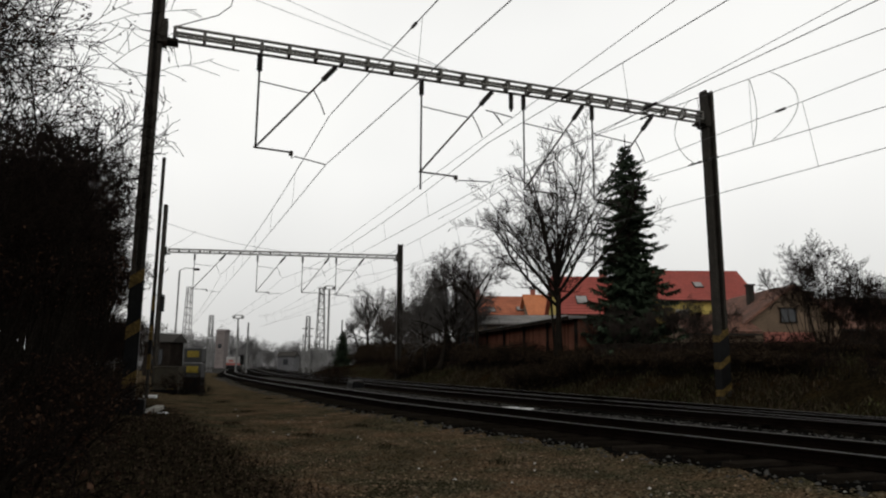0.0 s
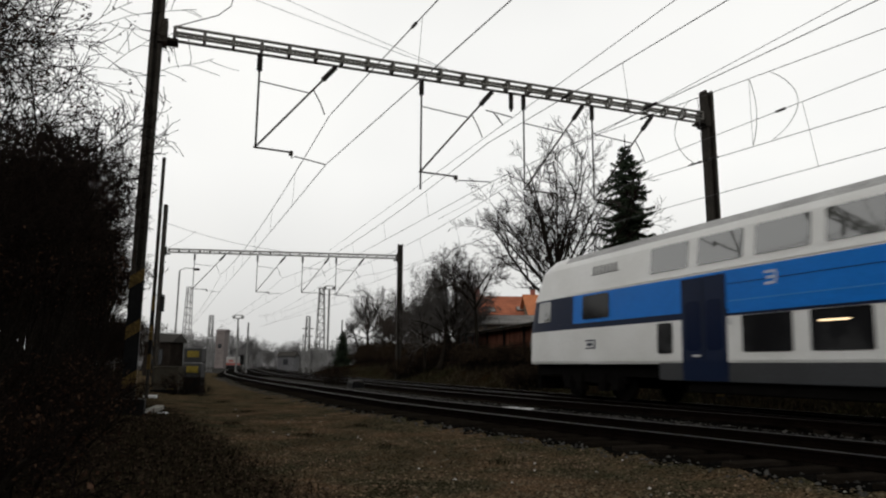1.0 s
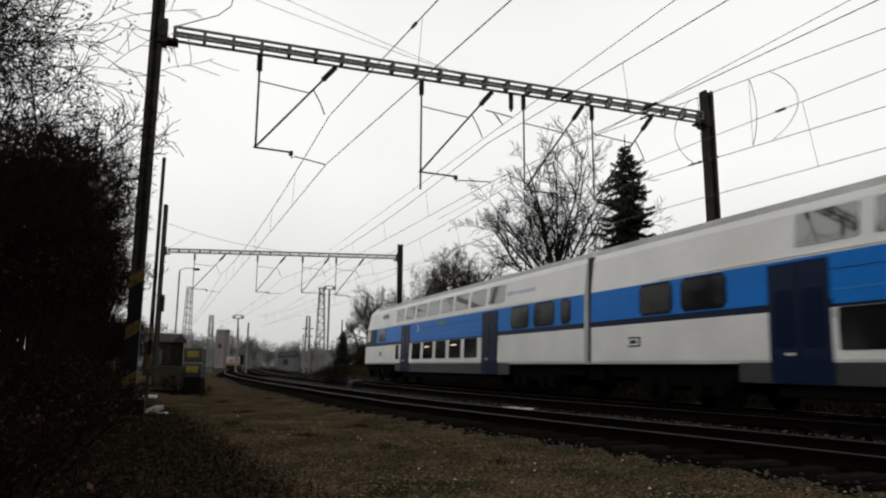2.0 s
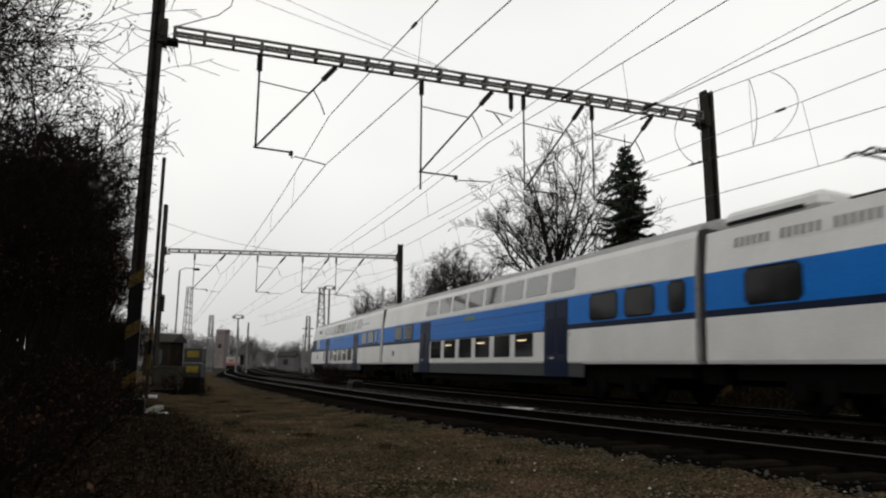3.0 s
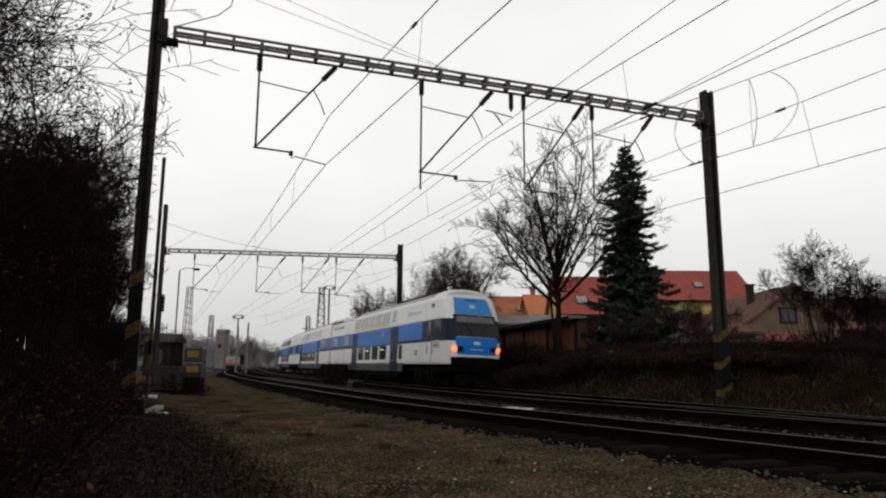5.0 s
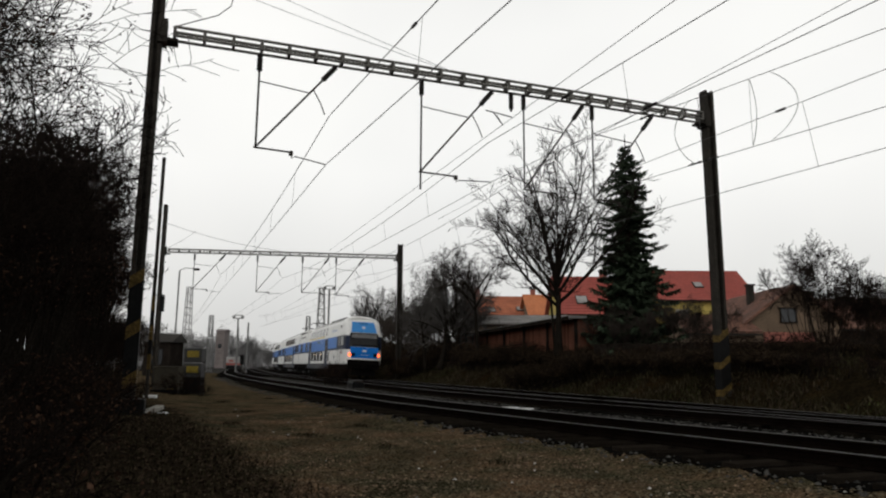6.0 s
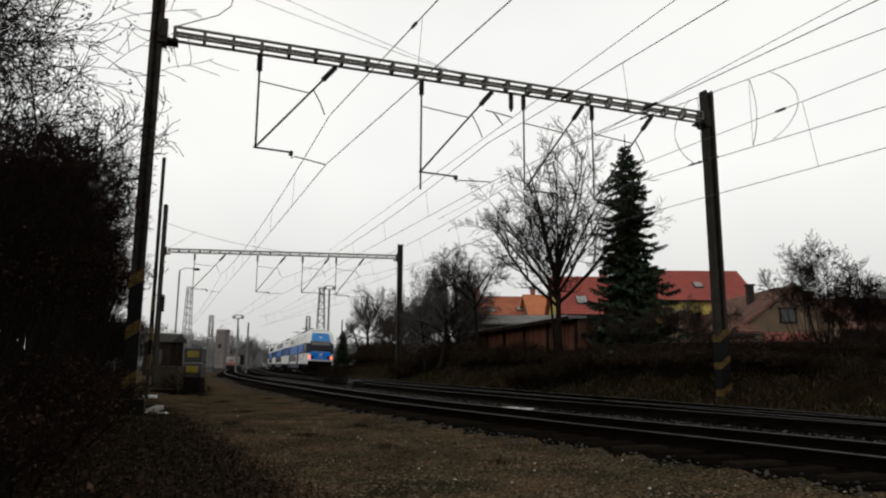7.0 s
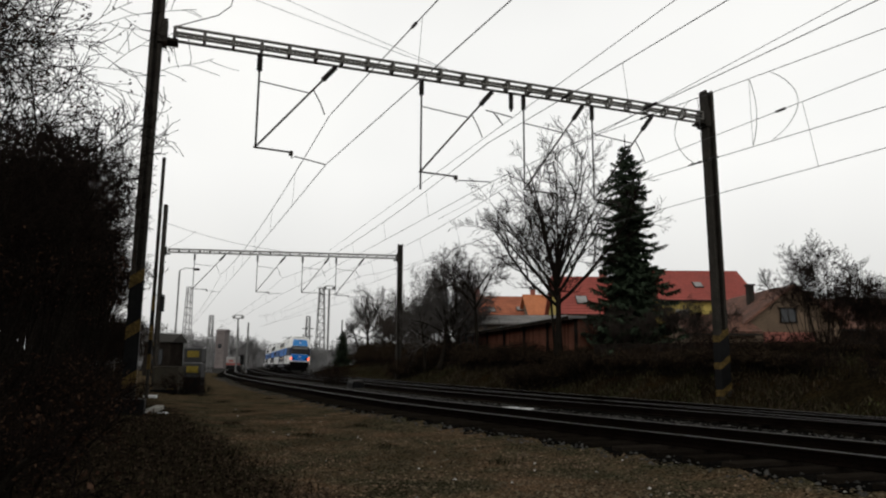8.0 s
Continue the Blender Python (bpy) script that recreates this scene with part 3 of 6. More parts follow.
for i, k, upper, length in ((0, 5.6, True, 0.2), (2, 3.0, True, 0.5), (2, 4.6, False, 0.9), (1, 3.9, True, 0.3), (1, 6.6, False, 0.4), (3, 5.4, True, 0.3)):
    way = radians(WIRES[i][3] if upper else WIRES[i][2])
    lo, hi = wire_run(i, k)
    strain_insulator(hi if upper else lo, (math.sin(way), -math.cos(way), 0), length, "dark rod insulator let into an overhead wire")

overhead_wire("feeder_wire", [sagging(portal_point(PORTAL_B, 0.0, 11.2), portal_point(PORTAL_B, 8.2, 9.4), 0.25)], 0.014, "thin slack feeder wire running to the portal beam")
overhead_wire("feeder_wire", [sagging(portal_point(PORTAL_B, 2.0, 10.7), portal_point(PORTAL_B, 0.1, 9.4), 0.12)], 0.012, "thin slack feeder wire running to the portal beam")
# ---- the train ----
CAR = 26.4
CANT = radians(2.15)
SIDE = [(1.38, 1.0), (1.41, 1.08), (1.41, 2.04), (1.41, 2.2), (1.41, 3.06), (1.395, 3.2), (1.315, 4.0), (1.24, 4.17), (1.05, 4.38), (0.62, 4.53), (0.0, 4.58)]


def wall_at(z):
    ys, zs = [p[0] for p in SIDE], [p[1] for p in SIDE]
    return float(np.interp(z, zs, ys))


def panel_mesh(name, length, z0, z1, thick, material, corner=0.0):
    """A panel that follows the slope of the car's side, its middle at the origin, facing +y, slightly proud."""
    y0, y1 = wall_at(z0), wall_at(z1)
    c = min(corner, length * 0.25)
    outline = [(-length / 2 + c, z0), (length / 2 - c, z0), (length / 2, z0 + c), (length / 2, z1 - c), (length / 2 - c, z1),
               (-length / 2 + c, z1), (-length / 2, z1 - c), (-length / 2, z0 + c)] if c else \
        [(-length / 2, z0), (length / 2, z0), (length / 2, z1), (-length / 2, z1)]
    n = len(outline)
    lean = lambda z: y0 + (y1 - y0) * (z - z0) / (z1 - z0)
    verts = [(x, lean(z) + thick, z) for x, z in outline] + [(x, lean(z) - 0.03, z) for x, z in outline]
    faces = [tuple(range(n))[::-1], tuple(range(n, 2 * n))] + [(i, (i + 1) % n, (i + 1) % n + n, i + n) for i in range(n)]
    me = bpy.data.meshes.new(name)
    me.from_pydata(verts, [], faces)
    me.materials.append(material)
    me.update()
    return me


PANELS = {}


def panel(car, name, x0, x1, z0, z1, thick, material, both=True, corner=0.0, label=""):
    """Lay a panel on the near side of the car, and its twin on the other side."""
    key = (name, round(x1 - x0, 3), z0, z1, thick, material.name, corner)
    if key not in PANELS:
        PANELS[key] = panel_mesh(name, abs(x1 - x0), z0, z1, thick, material, corner)
    made = []
    for turn in ((0, math.pi) if both else (0,)):
        ob = new(name, PANELS[key])
        ob.parent = car
        x = (x0 + x1) / 2
        ob.matrix_local = Matrix.Translation((x, 0, 0)) @ Matrix.Rotation(turn, 4, "Z")
        if label:
            ob["label"] = label
        made.append(ob)
    return made


NOSE = 2.4


def nose_width(near):
    """The share of the full width left at a distance from the tip of the cab."""
    k = max(0.0, 1 - near / NOSE)
    r = max(0.0, 0.62 - near) / 0.62
    return 1 - 0.07 * k ** 2 - 0.27 * (1 - math.sqrt(max(0.0, 1 - r * r)))


NOSE_NEAR = [0.0, 0.01, 0.03, 0.06, 0.1, 0.16, 0.24, 0.35, 0.48, 0.62, 0.9, 1.3, 1.8, 2.4]
NOSE_WIDTH = [nose_width(v) for v in NOSE_NEAR]


def nose_rake(z):
    return float(np.interp(z, (1.9, 2.4, 2.8, 3.1, 3.5, 3.9, 4.2, 4.6), (0.0, 0.07, 0.2, 0.35, 0.58, 0.88, 1.16, 1.55)))


def nose_point(near, z):
    """How far behind the tip a place on the nose lies."""
    return near + max(0.0, 1 - near / NOSE) ** 2 * nose_rake(z)


def body_shell(car, x0, x1, cab, low=None):
    """The painted shell; cab: +1 or -1 where the car ends in a raked driver's cab, 0 for flat ends."""
    stations = [(x0, None), (x1, None)] + [(x, None) for x in low or ()]
    end = x1 if cab > 0 else x0
    if cab:
        stations.remove((end, None))
        stations += [(end - cab * v, v) for v in NOSE_NEAR]
    stations.sort()
    half = len(SIDE)
    n = half * 2 - 1
    verts = []
    for x, near in stations:
        row = []
        for y, z in SIDE:
            yy, zz, xx = y, z, x
            if low and x > low[1] - 0.01 and z > 4.0:
                zz = 4.0 + (z - 4.0) * 0.18
            if near is not None:
                k = 1 - near / NOSE
                xx = end - cab * nose_point(near, z)
                yy = y * nose_width(near)
                if z > 4.0:
                    zz = 4.0 + (z - 4.0) * (1 - 0.45 * k ** 3)
            row.append((xx, yy, zz))
        verts += row + [(x_, -y_, z_) for x_, y_, z_ in row[-2::-1]]
    mats = [TRAIN_WHITE, TRAIN_BLUE, TRAIN_NAVY, TRAIN_GREY, TRAIN_ROOF]
    band = [0, 0, 2, 1, 0, 0, 0, 4, 4, 4]
    faces, slots = [], []
    for i in range(len(stations) - 1):
        for k in range(n - 1):
            b = band[k] if k < half - 1 else band[n - 2 - k]
            faces.append((i * n + k, (i + 1) * n + k, (i + 1) * n + k + 1, i * n + k + 1))
            away = abs((stations[i][0] + stations[i + 1][0]) / 2 - end) if cab else 99
            slots.append(2 if away < 2.3 and b == 1 else 0 if away < 2.3 and b == 4 else b)
    last = (len(stations) - 1) * n
    for base, flip in ((0, False), (last, True)):
        for k in range(half - 1):
            f = (base + k, base + k + 1, base + n - 2 - k, base + n - 1 - k)
            if k == half - 2:
                f = (base + k, base + k + 1, base + n - 1 - k)
            faces.append(f if flip else f[::-1])
            slots.append(0 if cab else 4)
    faces.append((0, n - 1, last + n - 1, last))
    slots.append(3)
    return mesh_object("body", verts, faces, mats, car, "white and blue painted car body with navy and grey bands", slots)


def bogie(car, x):
    bm = boxes(((3.3, 0.16, 0.26), (x, 1.05, 0.62)), ((3.3, 0.16, 0.26), (x, -1.05, 0.62)), ((0.5, 2.1, 0.3), (x, 0, 0.6)),
               ((0.3, 0.2, 0.5), (x - 0.6, 1.1, 0.5)), ((0.3, 0.2, 0.5), (x + 0.6, 1.1, 0.5)))
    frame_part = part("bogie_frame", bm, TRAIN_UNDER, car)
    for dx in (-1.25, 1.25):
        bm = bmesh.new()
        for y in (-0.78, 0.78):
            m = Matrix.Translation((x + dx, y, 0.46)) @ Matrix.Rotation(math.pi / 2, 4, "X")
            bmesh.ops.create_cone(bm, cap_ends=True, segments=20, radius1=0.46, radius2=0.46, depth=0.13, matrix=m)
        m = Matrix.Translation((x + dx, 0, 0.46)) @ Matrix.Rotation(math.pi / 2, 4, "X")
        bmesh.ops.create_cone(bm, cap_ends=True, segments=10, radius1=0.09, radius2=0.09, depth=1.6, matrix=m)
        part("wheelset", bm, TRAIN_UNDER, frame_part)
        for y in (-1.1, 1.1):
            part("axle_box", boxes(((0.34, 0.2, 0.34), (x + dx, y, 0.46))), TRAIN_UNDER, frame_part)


def underframe(car, x0, x1, boxes_at):
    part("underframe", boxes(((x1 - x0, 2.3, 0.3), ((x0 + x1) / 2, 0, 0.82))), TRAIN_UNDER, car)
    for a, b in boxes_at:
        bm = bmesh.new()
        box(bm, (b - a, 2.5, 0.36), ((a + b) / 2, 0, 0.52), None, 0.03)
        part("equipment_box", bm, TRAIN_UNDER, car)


def door(car, xa, xb):
    """A two-leaf navy passenger door."""
    lo, hi = min(xa, xb), max(xa, xb)
    panel(car, "door", lo, hi, 1.08, 3.0, 0.012, TRAIN_NAVY, label="navy double-leaf passenger door")
    panel(car, "door_foot", lo, hi, 0.62, 1.08, 0.012, TRAIN_NAVY)
    mid = (lo + hi) / 2
    for a, b in ((lo + 0.13, mid - 0.09), (mid + 0.09, hi - 0.13)):
        panel(car, "door_window", a, b, 1.3, 2.45, 0.016, DOOR_GLASS, corner=0.08)
    panel(car, "door_seam", mid - 0.012, mid + 0.012, 1.1, 2.95, 0.017, BLACK)
    panel(car, "door_handle", mid + 0.1, mid + 0.34, 1.16, 1.21, 0.03, PAPER)
    panel(car, "door_button", lo - 0.16, lo - 0.05, 1.85, 2.0, 0.02, PAPER)


def deck_windows(car, spans, z0, z1, material, frame_material):
    for a, b in spans:
        lo, hi = min(a, b), max(a, b)
        if frame_material:
            panel(car, "window_surround", lo - 0.05, hi + 0.05, z0 - 0.05, z1 + 0.05, 0.008, frame_material, corner=0.12)
        panel(car, "window", lo, hi, z0, z1, 0.016, material, corner=0.03)


def emblem(car, x, z):
    """A small navy mark of strokes on the side wall."""
    panel(car, "emblem", x - 0.27, x - 0.2, z - 0.13, z + 0.13, 0.008, TRAIN_NAVY)
    for dz in (-0.13, 0.09):
        panel(car, "emblem", x - 0.2, x + 0.24, z + dz, z + dz + 0.04, 0.008, TRAIN_NAVY)
    panel(car, "emblem", x - 0.1, x + 0.16, z - 0.045, z + 0.045, 0.008, TRAIN_NAVY)


def class_mark(car, x):
    """A small pale mark of short bars beside the door."""
    for z, w in ((2.62, 0.3), (2.74, 0.2), (2.86, 0.3)):
        panel(car, "class_mark", x - w / 2, x + w / 2, z, z + 0.06, 0.01, TRAIN_PALE)
    panel(car, "class_mark", x - 0.17, x - 0.11, 2.68, 2.86, 0.01, TRAIN_PALE)


def train_car(kind, label):
    """One car, its middle at the origin, +x towards the train's front. d counts metres back from the front coupling."""
    car = empty("railcar", Matrix(), label, "train car", "cars of the train")
    X = lambda d: CAR / 2 - d
    if kind == "front":
        body_shell(car, X(26.22), X(0.25), 1)
        doors, uppers = (8.3, 18.83), [(7.1 + 1.745 * i, 8.5 + 1.745 * i) for i in range(8)]
        lowers = [(10.2 + 1.72 * i, 11.5 + 1.72 * i) for i in range(5)]
        mids, smalls = [(21.4, 22.68), (23.12, 24.42), (24.9, 25.4)], [(7.4, 7.95)]
        saloon, pivots = (8.3, 20.3), (4.0, 22.7)
        panel(car, "window", X(5.3), X(3.95), 2.3, 3.0, 0.016, TRAIN_GLASS, corner=0.06)
        panel(car, "cab_side_band", X(3.4), X(2.4), 2.2, 3.06, 0.006, TRAIN_NAVY)
        panel(car, "display", X(14.8), X(13.85), 2.78, 2.93, 0.012, SIGN_GREEN, label="green glowing route display")
        class_mark(car, X(11.0))
        emblem(car, X(4.35), 1.56)
        for j in range(7):
            panel(car, "vent_slot", X(4.5 + 0.18 * j), X(4.42 + 0.18 * j), 3.62, 3.84, 0.012, TRAIN_RUBBER)
        panel(car, "vent_sill", X(5.7), X(4.35), 3.58, 3.61, 0.012, TRAIN_RUBBER)
    elif kind == "middle":
        body_shell(car, X(26.22), X(0.18), 0)
        doors, uppers = (6.7, 19.1), [(7.4 + 1.72 * i, 8.8 + 1.72 * i) for i in range(8)]
        lowers = [(8.3 + 1.74 * i, 9.62 + 1.74 * i) for i in range(6)]
        mids, smalls = [(2.5, 3.7), (4.1, 5.5), (21.8, 23.1), (23.5, 24.7), (25.3, 25.85)], []
        saloon, pivots = (6.7, 20.5), (3.7, 22.7)
        emblem(car, X(2.2), 1.57)
        panel(car, "display", X(13.3), X(12.35), 2.78, 2.93, 0.012, SIGN_GREEN, label="green glowing route display")
    else:
        body_shell(car, X(25.95), X(0.18), -1, (X(8.5), X(7.2)))
        doors, uppers = (7.6, 16.95), [(8.0 + 1.72 * i, 9.45 + 1.72 * i) for i in range(5)] + [(16.95, 17.6)]
        lowers = [(9.45 + 1.77 * i, 10.8 + 1.77 * i) for i in range(4)]
        mids, smalls = [(1.4, 2.8), (5.15, 6.55)], [(18.65, 19.2)]
        saloon, pivots = (7.6, 18.4), (3.7, 22.3)
        panel(car, "yellow_stripe", X(16.6), X(7.5), 3.18, 3.25, 0.012, TRAIN_YELLOW, label="yellow first-class stripe")
        panel(car, "display", X(14.0), X(13.05), 2.78, 2.93, 0.012, SIGN_GREEN, label="green glowing route display")
        class_mark(car, X(15.2))
        panel(car, "cab_side_band", X(23.7), X(22.45), 2.2, 3.06, 0.006, TRAIN_NAVY)
        panel(car, "cab_door_window", X(23.75), X(23.3), 2.3, 2.98, 0.016, TRAIN_GLASS, corner=0.06)
        panel(car, "cab_door_seam", X(23.82), X(23.8), 1.1, 3.0, 0.01, TRAIN_RUBBER)
        emblem(car, X(21.5), 1.55)
        panel(car, "vent_plate", X(23.9), X(23.5), 3.66, 3.86, 0.012, TRAIN_RUBBER)
        panel(car, "notice_plate", X(24.85), X(24.0), 1.72, 2.08, 0.01, PAPER)
        panel(car, "notice_bar", X(24.75), X(24.15), 1.81, 1.88, 0.014, TILE_RED)
        for d in (23.2, 23.95):
            panel(car, "handrail", X(d + 0.03), X(d), 1.45, 2.05, 0.03, TRAIN_ROOF)
        for i in range(3):
            a = 1.0 + 1.25 * i
            panel(car, "vent_grille", X(a + 1.1), X(a), 3.5, 3.78, 0.008, TRAIN_WHITE)
            for j in range(6):
                panel(car, "vent_slot", X(a + 0.16 + 0.17 * j), X(a + 0.08 + 0.17 * j), 3.53, 3.75, 0.013, TRAIN_RUBBER)
        bm = bmesh.new()
        box(bm, (2.7, 2.1, 0.4), (X(1.75), 0, 4.28), None, 0.12)
        part("roof_housing", bm, TRAIN_WHITE, car)
        part("roof_slot", boxes(((2.1, 2.14, 0.08), (X(1.6), 0, 4.2))), BLACK, car)
        pantograph(car, X)
        part("roof_edge", boxes(((6.2, 0.12, 0.07), (X(20.6), 1.02, 4.42)), ((6.2, 0.12, 0.07), (X(20.6), -1.02, 4.42))), BLACK, car, "dark roof edge rail")
    for d in doors:
        door(car, X(d), X(d + 1.45))
    deck_windows(car, [(X(a), X(b)) for a, b in uppers], 3.29, 3.96, SKY_GLASS, None)
    for a, b in ((saloon[0] + 1.5, saloon[1] - 1.5),):
        panel(car, "side_seam", X(b), X(a), 2.36, 2.38, 0.006, TRAIN_SKY)
        panel(car, "side_seam", X(b), X(a), 2.74, 2.755, 0.006, TRAIN_NAVY)
        panel(car, "window_band_line", X(b), X(a), 2.04, 2.1, 0.006, TRAIN_NAVY)
        panel(car, "blue_lower_edge", X(b), X(a), 2.1, 2.2, 0.005, TRAIN_BLUE)
        panel(car, "lettering_bar", X((a + b) / 2 + 0.8), X((a + b) / 2 - 0.8), 0.78, 0.88, 0.006, TRAIN_RUBBER)
    deck_windows(car, [(X(a), X(b)) for a, b in lowers], 1.25, 2.03, TRAIN_GLASS, None)
    deck_windows(car, [(X(a), X(b)) for a, b in mids], 2.28, 2.98, TRAIN_GLASS, BLACK)
    deck_windows(car, [(X(a), X(b)) for a, b in smalls], 1.25, 2.0, TRAIN_GLASS, None)
    if kind != "middle":
        a = 20.9 if kind == "front" else 19.9
        for j, (o, w) in enumerate(((0.0, 0.62), (0.72, 0.16), (0.95, 1.25))):
            panel(car, "lettering_bar", X(a + o + w), X(a + o), 3.48, 3.6 + 0.03 * (j == 0), 0.006, TRAIN_PALE)
    panel(car, "gutter", X(25.2), X(8.5 if kind == "rear" else 3.2), 3.1, 3.14, 0.02, TRAIN_WHITE)
    for a, b in lowers[1::2]:
        panel(car, "cabin_light", X(a + 0.85), X(a + 0.2), 1.79, 1.83, 0.018, LAMP_WARM, label="warm ceiling light seen through the glass")
    a, b = X(saloon[1] + 0.9), X(saloon[0] - 0.9)
    for k in (-1, 1):
        bm = bmesh.new()
        box(bm, (b - a, 0.08, 0.46), ((a + b) / 2, 1.35 * k, 0.83), None, 0.02)
        part("skirt", bm, TRAIN_GREY, car, "dark grey skirt panel")
    underframe(car, X(25.8), X(0.8), [(X(saloon[1]), X(saloon[0]))])
    for p in pivots:
        bogie(car, X(p))
    for x, flat in ((X(0.09), kind != "front"), (X(26.31), kind != "rear")):
        if flat:
            part("gangway", boxes(((0.17, 2.5, 3.0), (x, 0, 2.6)), ((0.1, 2.62, 0.1), (x, 0, 4.1)), ((0.1, 2.6, 3.0), (x, 0, 2.6))), TRAIN_BELLOWS, car, "dark rubber gangway bellows")
            part("coupling_gear", boxes(((0.5, 2.2, 0.6), (x, 0, 0.85))), TRAIN_UNDER, car)
    if kind == "front":
        cab_front(car, CAR / 2 - 0.25, 1)
    if kind == "rear":
        cab_front(car, -CAR / 2 + 0.45, -1)
    return car


def pantograph(car, X):
    """A half-scissor pantograph on its insulated base frame."""
    X = lambda d, base=X: base(d - 0.35)
    z = 4.24
    part("pantograph_base", bars(((X(3.7), -0.6, z), (X(5.6), -0.6, z), 0.07), ((X(3.7), 0.6, z), (X(5.6), 0.6, z), 0.07),
                                 ((X(4.0), -0.6, z), (X(4.0), 0.6, z), 0.07), ((X(5.3), -0.6, z), (X(5.3), 0.6, z), 0.07)), POLE, car)
    for x in (3.8, 5.5):
        for y in (-0.6, 0.6):
            part("roof_insulator", rods(([(X(x), y, 4.02), (X(x), y, z)], 0.06)), INSULATOR, car)
    knee, top = 4.8, 5.14
    arm = part("pantograph_arm", rods(([(X(4.4), 0, z), (X(5.6), 0, knee)], 0.045), ([(X(5.6), -0.12, knee), (X(4.15), -0.4, top - 0.06)], 0.024),
                                      ([(X(5.6), 0.12, knee), (X(4.15), 0.4, top - 0.06)], 0.024), ([(X(4.6), 0.2, z), (X(5.5), 0.2, knee - 0.12)], 0.02)), POLE, car)
    part("pantograph_head", rods(*[([(X(d), -0.85, top - 0.14), (X(d), -0.6, top), (X(d), 0.6, top), (X(d), 0.85, top - 0.14)], 0.028) for d in (3.85, 4.2)],
                                 ([(X(3.85), -0.4, top - 0.05), (X(4.2), -0.4, top - 0.05)], 0.02), ([(X(3.85), 0.4, top - 0.05), (X(4.2), 0.4, top - 0.05)], 0.02)), POLE, arm)


def cab_front(car, x, way):
    """The raked end: upper panel, windscreen, lower panel, lamps, bumper and coupling."""
    def plate(name, z0, z1, half0, half1, proud, material, label="", y0=0.0):
        n, m = 6, 12
        verts, faces = [], []
        for i in range(n + 1):
            z = z0 + (z1 - z0) * i / n
            h = half0 + (half1 - half0) * i / n
            for k in range(m + 1):
                y = y0 + h * (2 * k / m - 1)
                share = min(1.0, abs(y) / wall_at(z))
                near = float(np.interp(share, NOSE_WIDTH, NOSE_NEAR))
                verts.append((x - way * (nose_point(near, z) - proud), y + math.copysign(proud * 0.6 * min(1.0, near / 0.2), y), z))
        w = m + 1
        for i in range(n):
            for k in range(m):
                f = (i * w + k, i * w + k + 1, (i + 1) * w + k + 1, (i + 1) * w + k)
                faces.append(f if way > 0 else f[::-1])
        ob = mesh_object(name, verts, faces, material, car, label)
        solid = ob.modifiers.new("thickness", "SOLIDIFY")
        solid.thickness, solid.offset = 0.025, -1
        return ob

    plate("upper_panel", 3.3, 4.1, 0.95, 0.82, 0.03, TRAIN_SKY, "light blue panel over the windscreen")
    plate("marker_lamp", 3.94, 4.0, 0.3, 0.3, 0.036, TRAIN_NAVY)
    plate("vent_plate", 3.58, 3.76, 0.13, 0.13, 0.036, TRAIN_PALE)
    screen = plate("windscreen", 2.26, 3.26, 1.1, 1.03, 0.03, TRAIN_GLASS, "dark raked windscreen")
    plate("sun_blind", 2.9, 3.18, 0.94, 0.9, 0.034, TRAIN_RUBBER, "grey blind behind the top of the windscreen")
    plate("lower_panel", 1.45, 2.23, 0.94, 1.04, 0.03, TRAIN_BLUE, "blue panel with a pale emblem")
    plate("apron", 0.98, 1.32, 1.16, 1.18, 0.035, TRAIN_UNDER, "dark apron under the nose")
    plate("emblem", 1.9, 2.04, 0.15, 0.15, 0.036, PAPER)
    plate("lettering_bar", 1.66, 1.7, 0.3, 0.3, 0.036, TRAIN_PALE)
    for k in (-1, 1):
        plate("lamp_housing", 1.57, 1.81, 0.13, 0.13, 0.045, BLACK, "", 0.8 * k)
        for y, r, name, m_, text in ((1.03, 0.125, "tail_lamp" if way < 0 else "head_lamp", LAMP_RED if way < 0 else TRAIN_RUBBER, "lit red tail lamp" if way < 0 else "round lamp"),
                                     (0.8, 0.075, "head_lamp", TRAIN_RUBBER, "unlit grey head lamp")):
            near = float(np.interp(y / 1.41, NOSE_WIDTH, NOSE_NEAR))
            bm = bmesh.new()
            m = Matrix.Translation((x - way * (0.015 + near), y * k, 1.69)) @ Matrix.Rotation(math.pi / 2, 4, "Y")
            bmesh.ops.create_cone(bm, cap_ends=True, segments=16, radius1=r, radius2=r, depth=0.1, matrix=m)
            part(name, bm, m_, car, text)
        part("wiper", rods(([(x + way * (0.06 - nose_point(0, 2.3)), 0.2 * k, 2.3), (x + way * (0.06 - nose_point(0, 2.85)), 0.5 * k, 2.85)], 0.012)), BLACK, screen)
    # the cab's side windows follow the taper of the shell
    for k in (-1, 1):
        verts = []
        for near in (1.8, 1.3, 0.9):
            for z in (2.34, 3.0):
                u, v = x - way * nose_point(near, z), 1.41 * nose_width(near)
                verts += [(u, k * (v + 0.014), z), (u, k * (v - 0.03), z)]
        faces = []
        for i in (0, 4):
            faces += [(i, i + 4, i + 6, i + 2), (i + 1, i + 3, i + 7, i + 5), (i, i + 1, i + 5, i + 4), (i + 2, i + 6, i + 7, i + 3)]
        faces += [(0, 2, 3, 1), (8, 9, 11, 10)]
        # same glass at both ends; bright or dark reflection is set by the material
        mesh_object("cab_window", verts, faces, SKY_GLASS if way > 0 else TRAIN_GLASS, car, "cab side window with dark tinted glass")
    bm = bmesh.new()
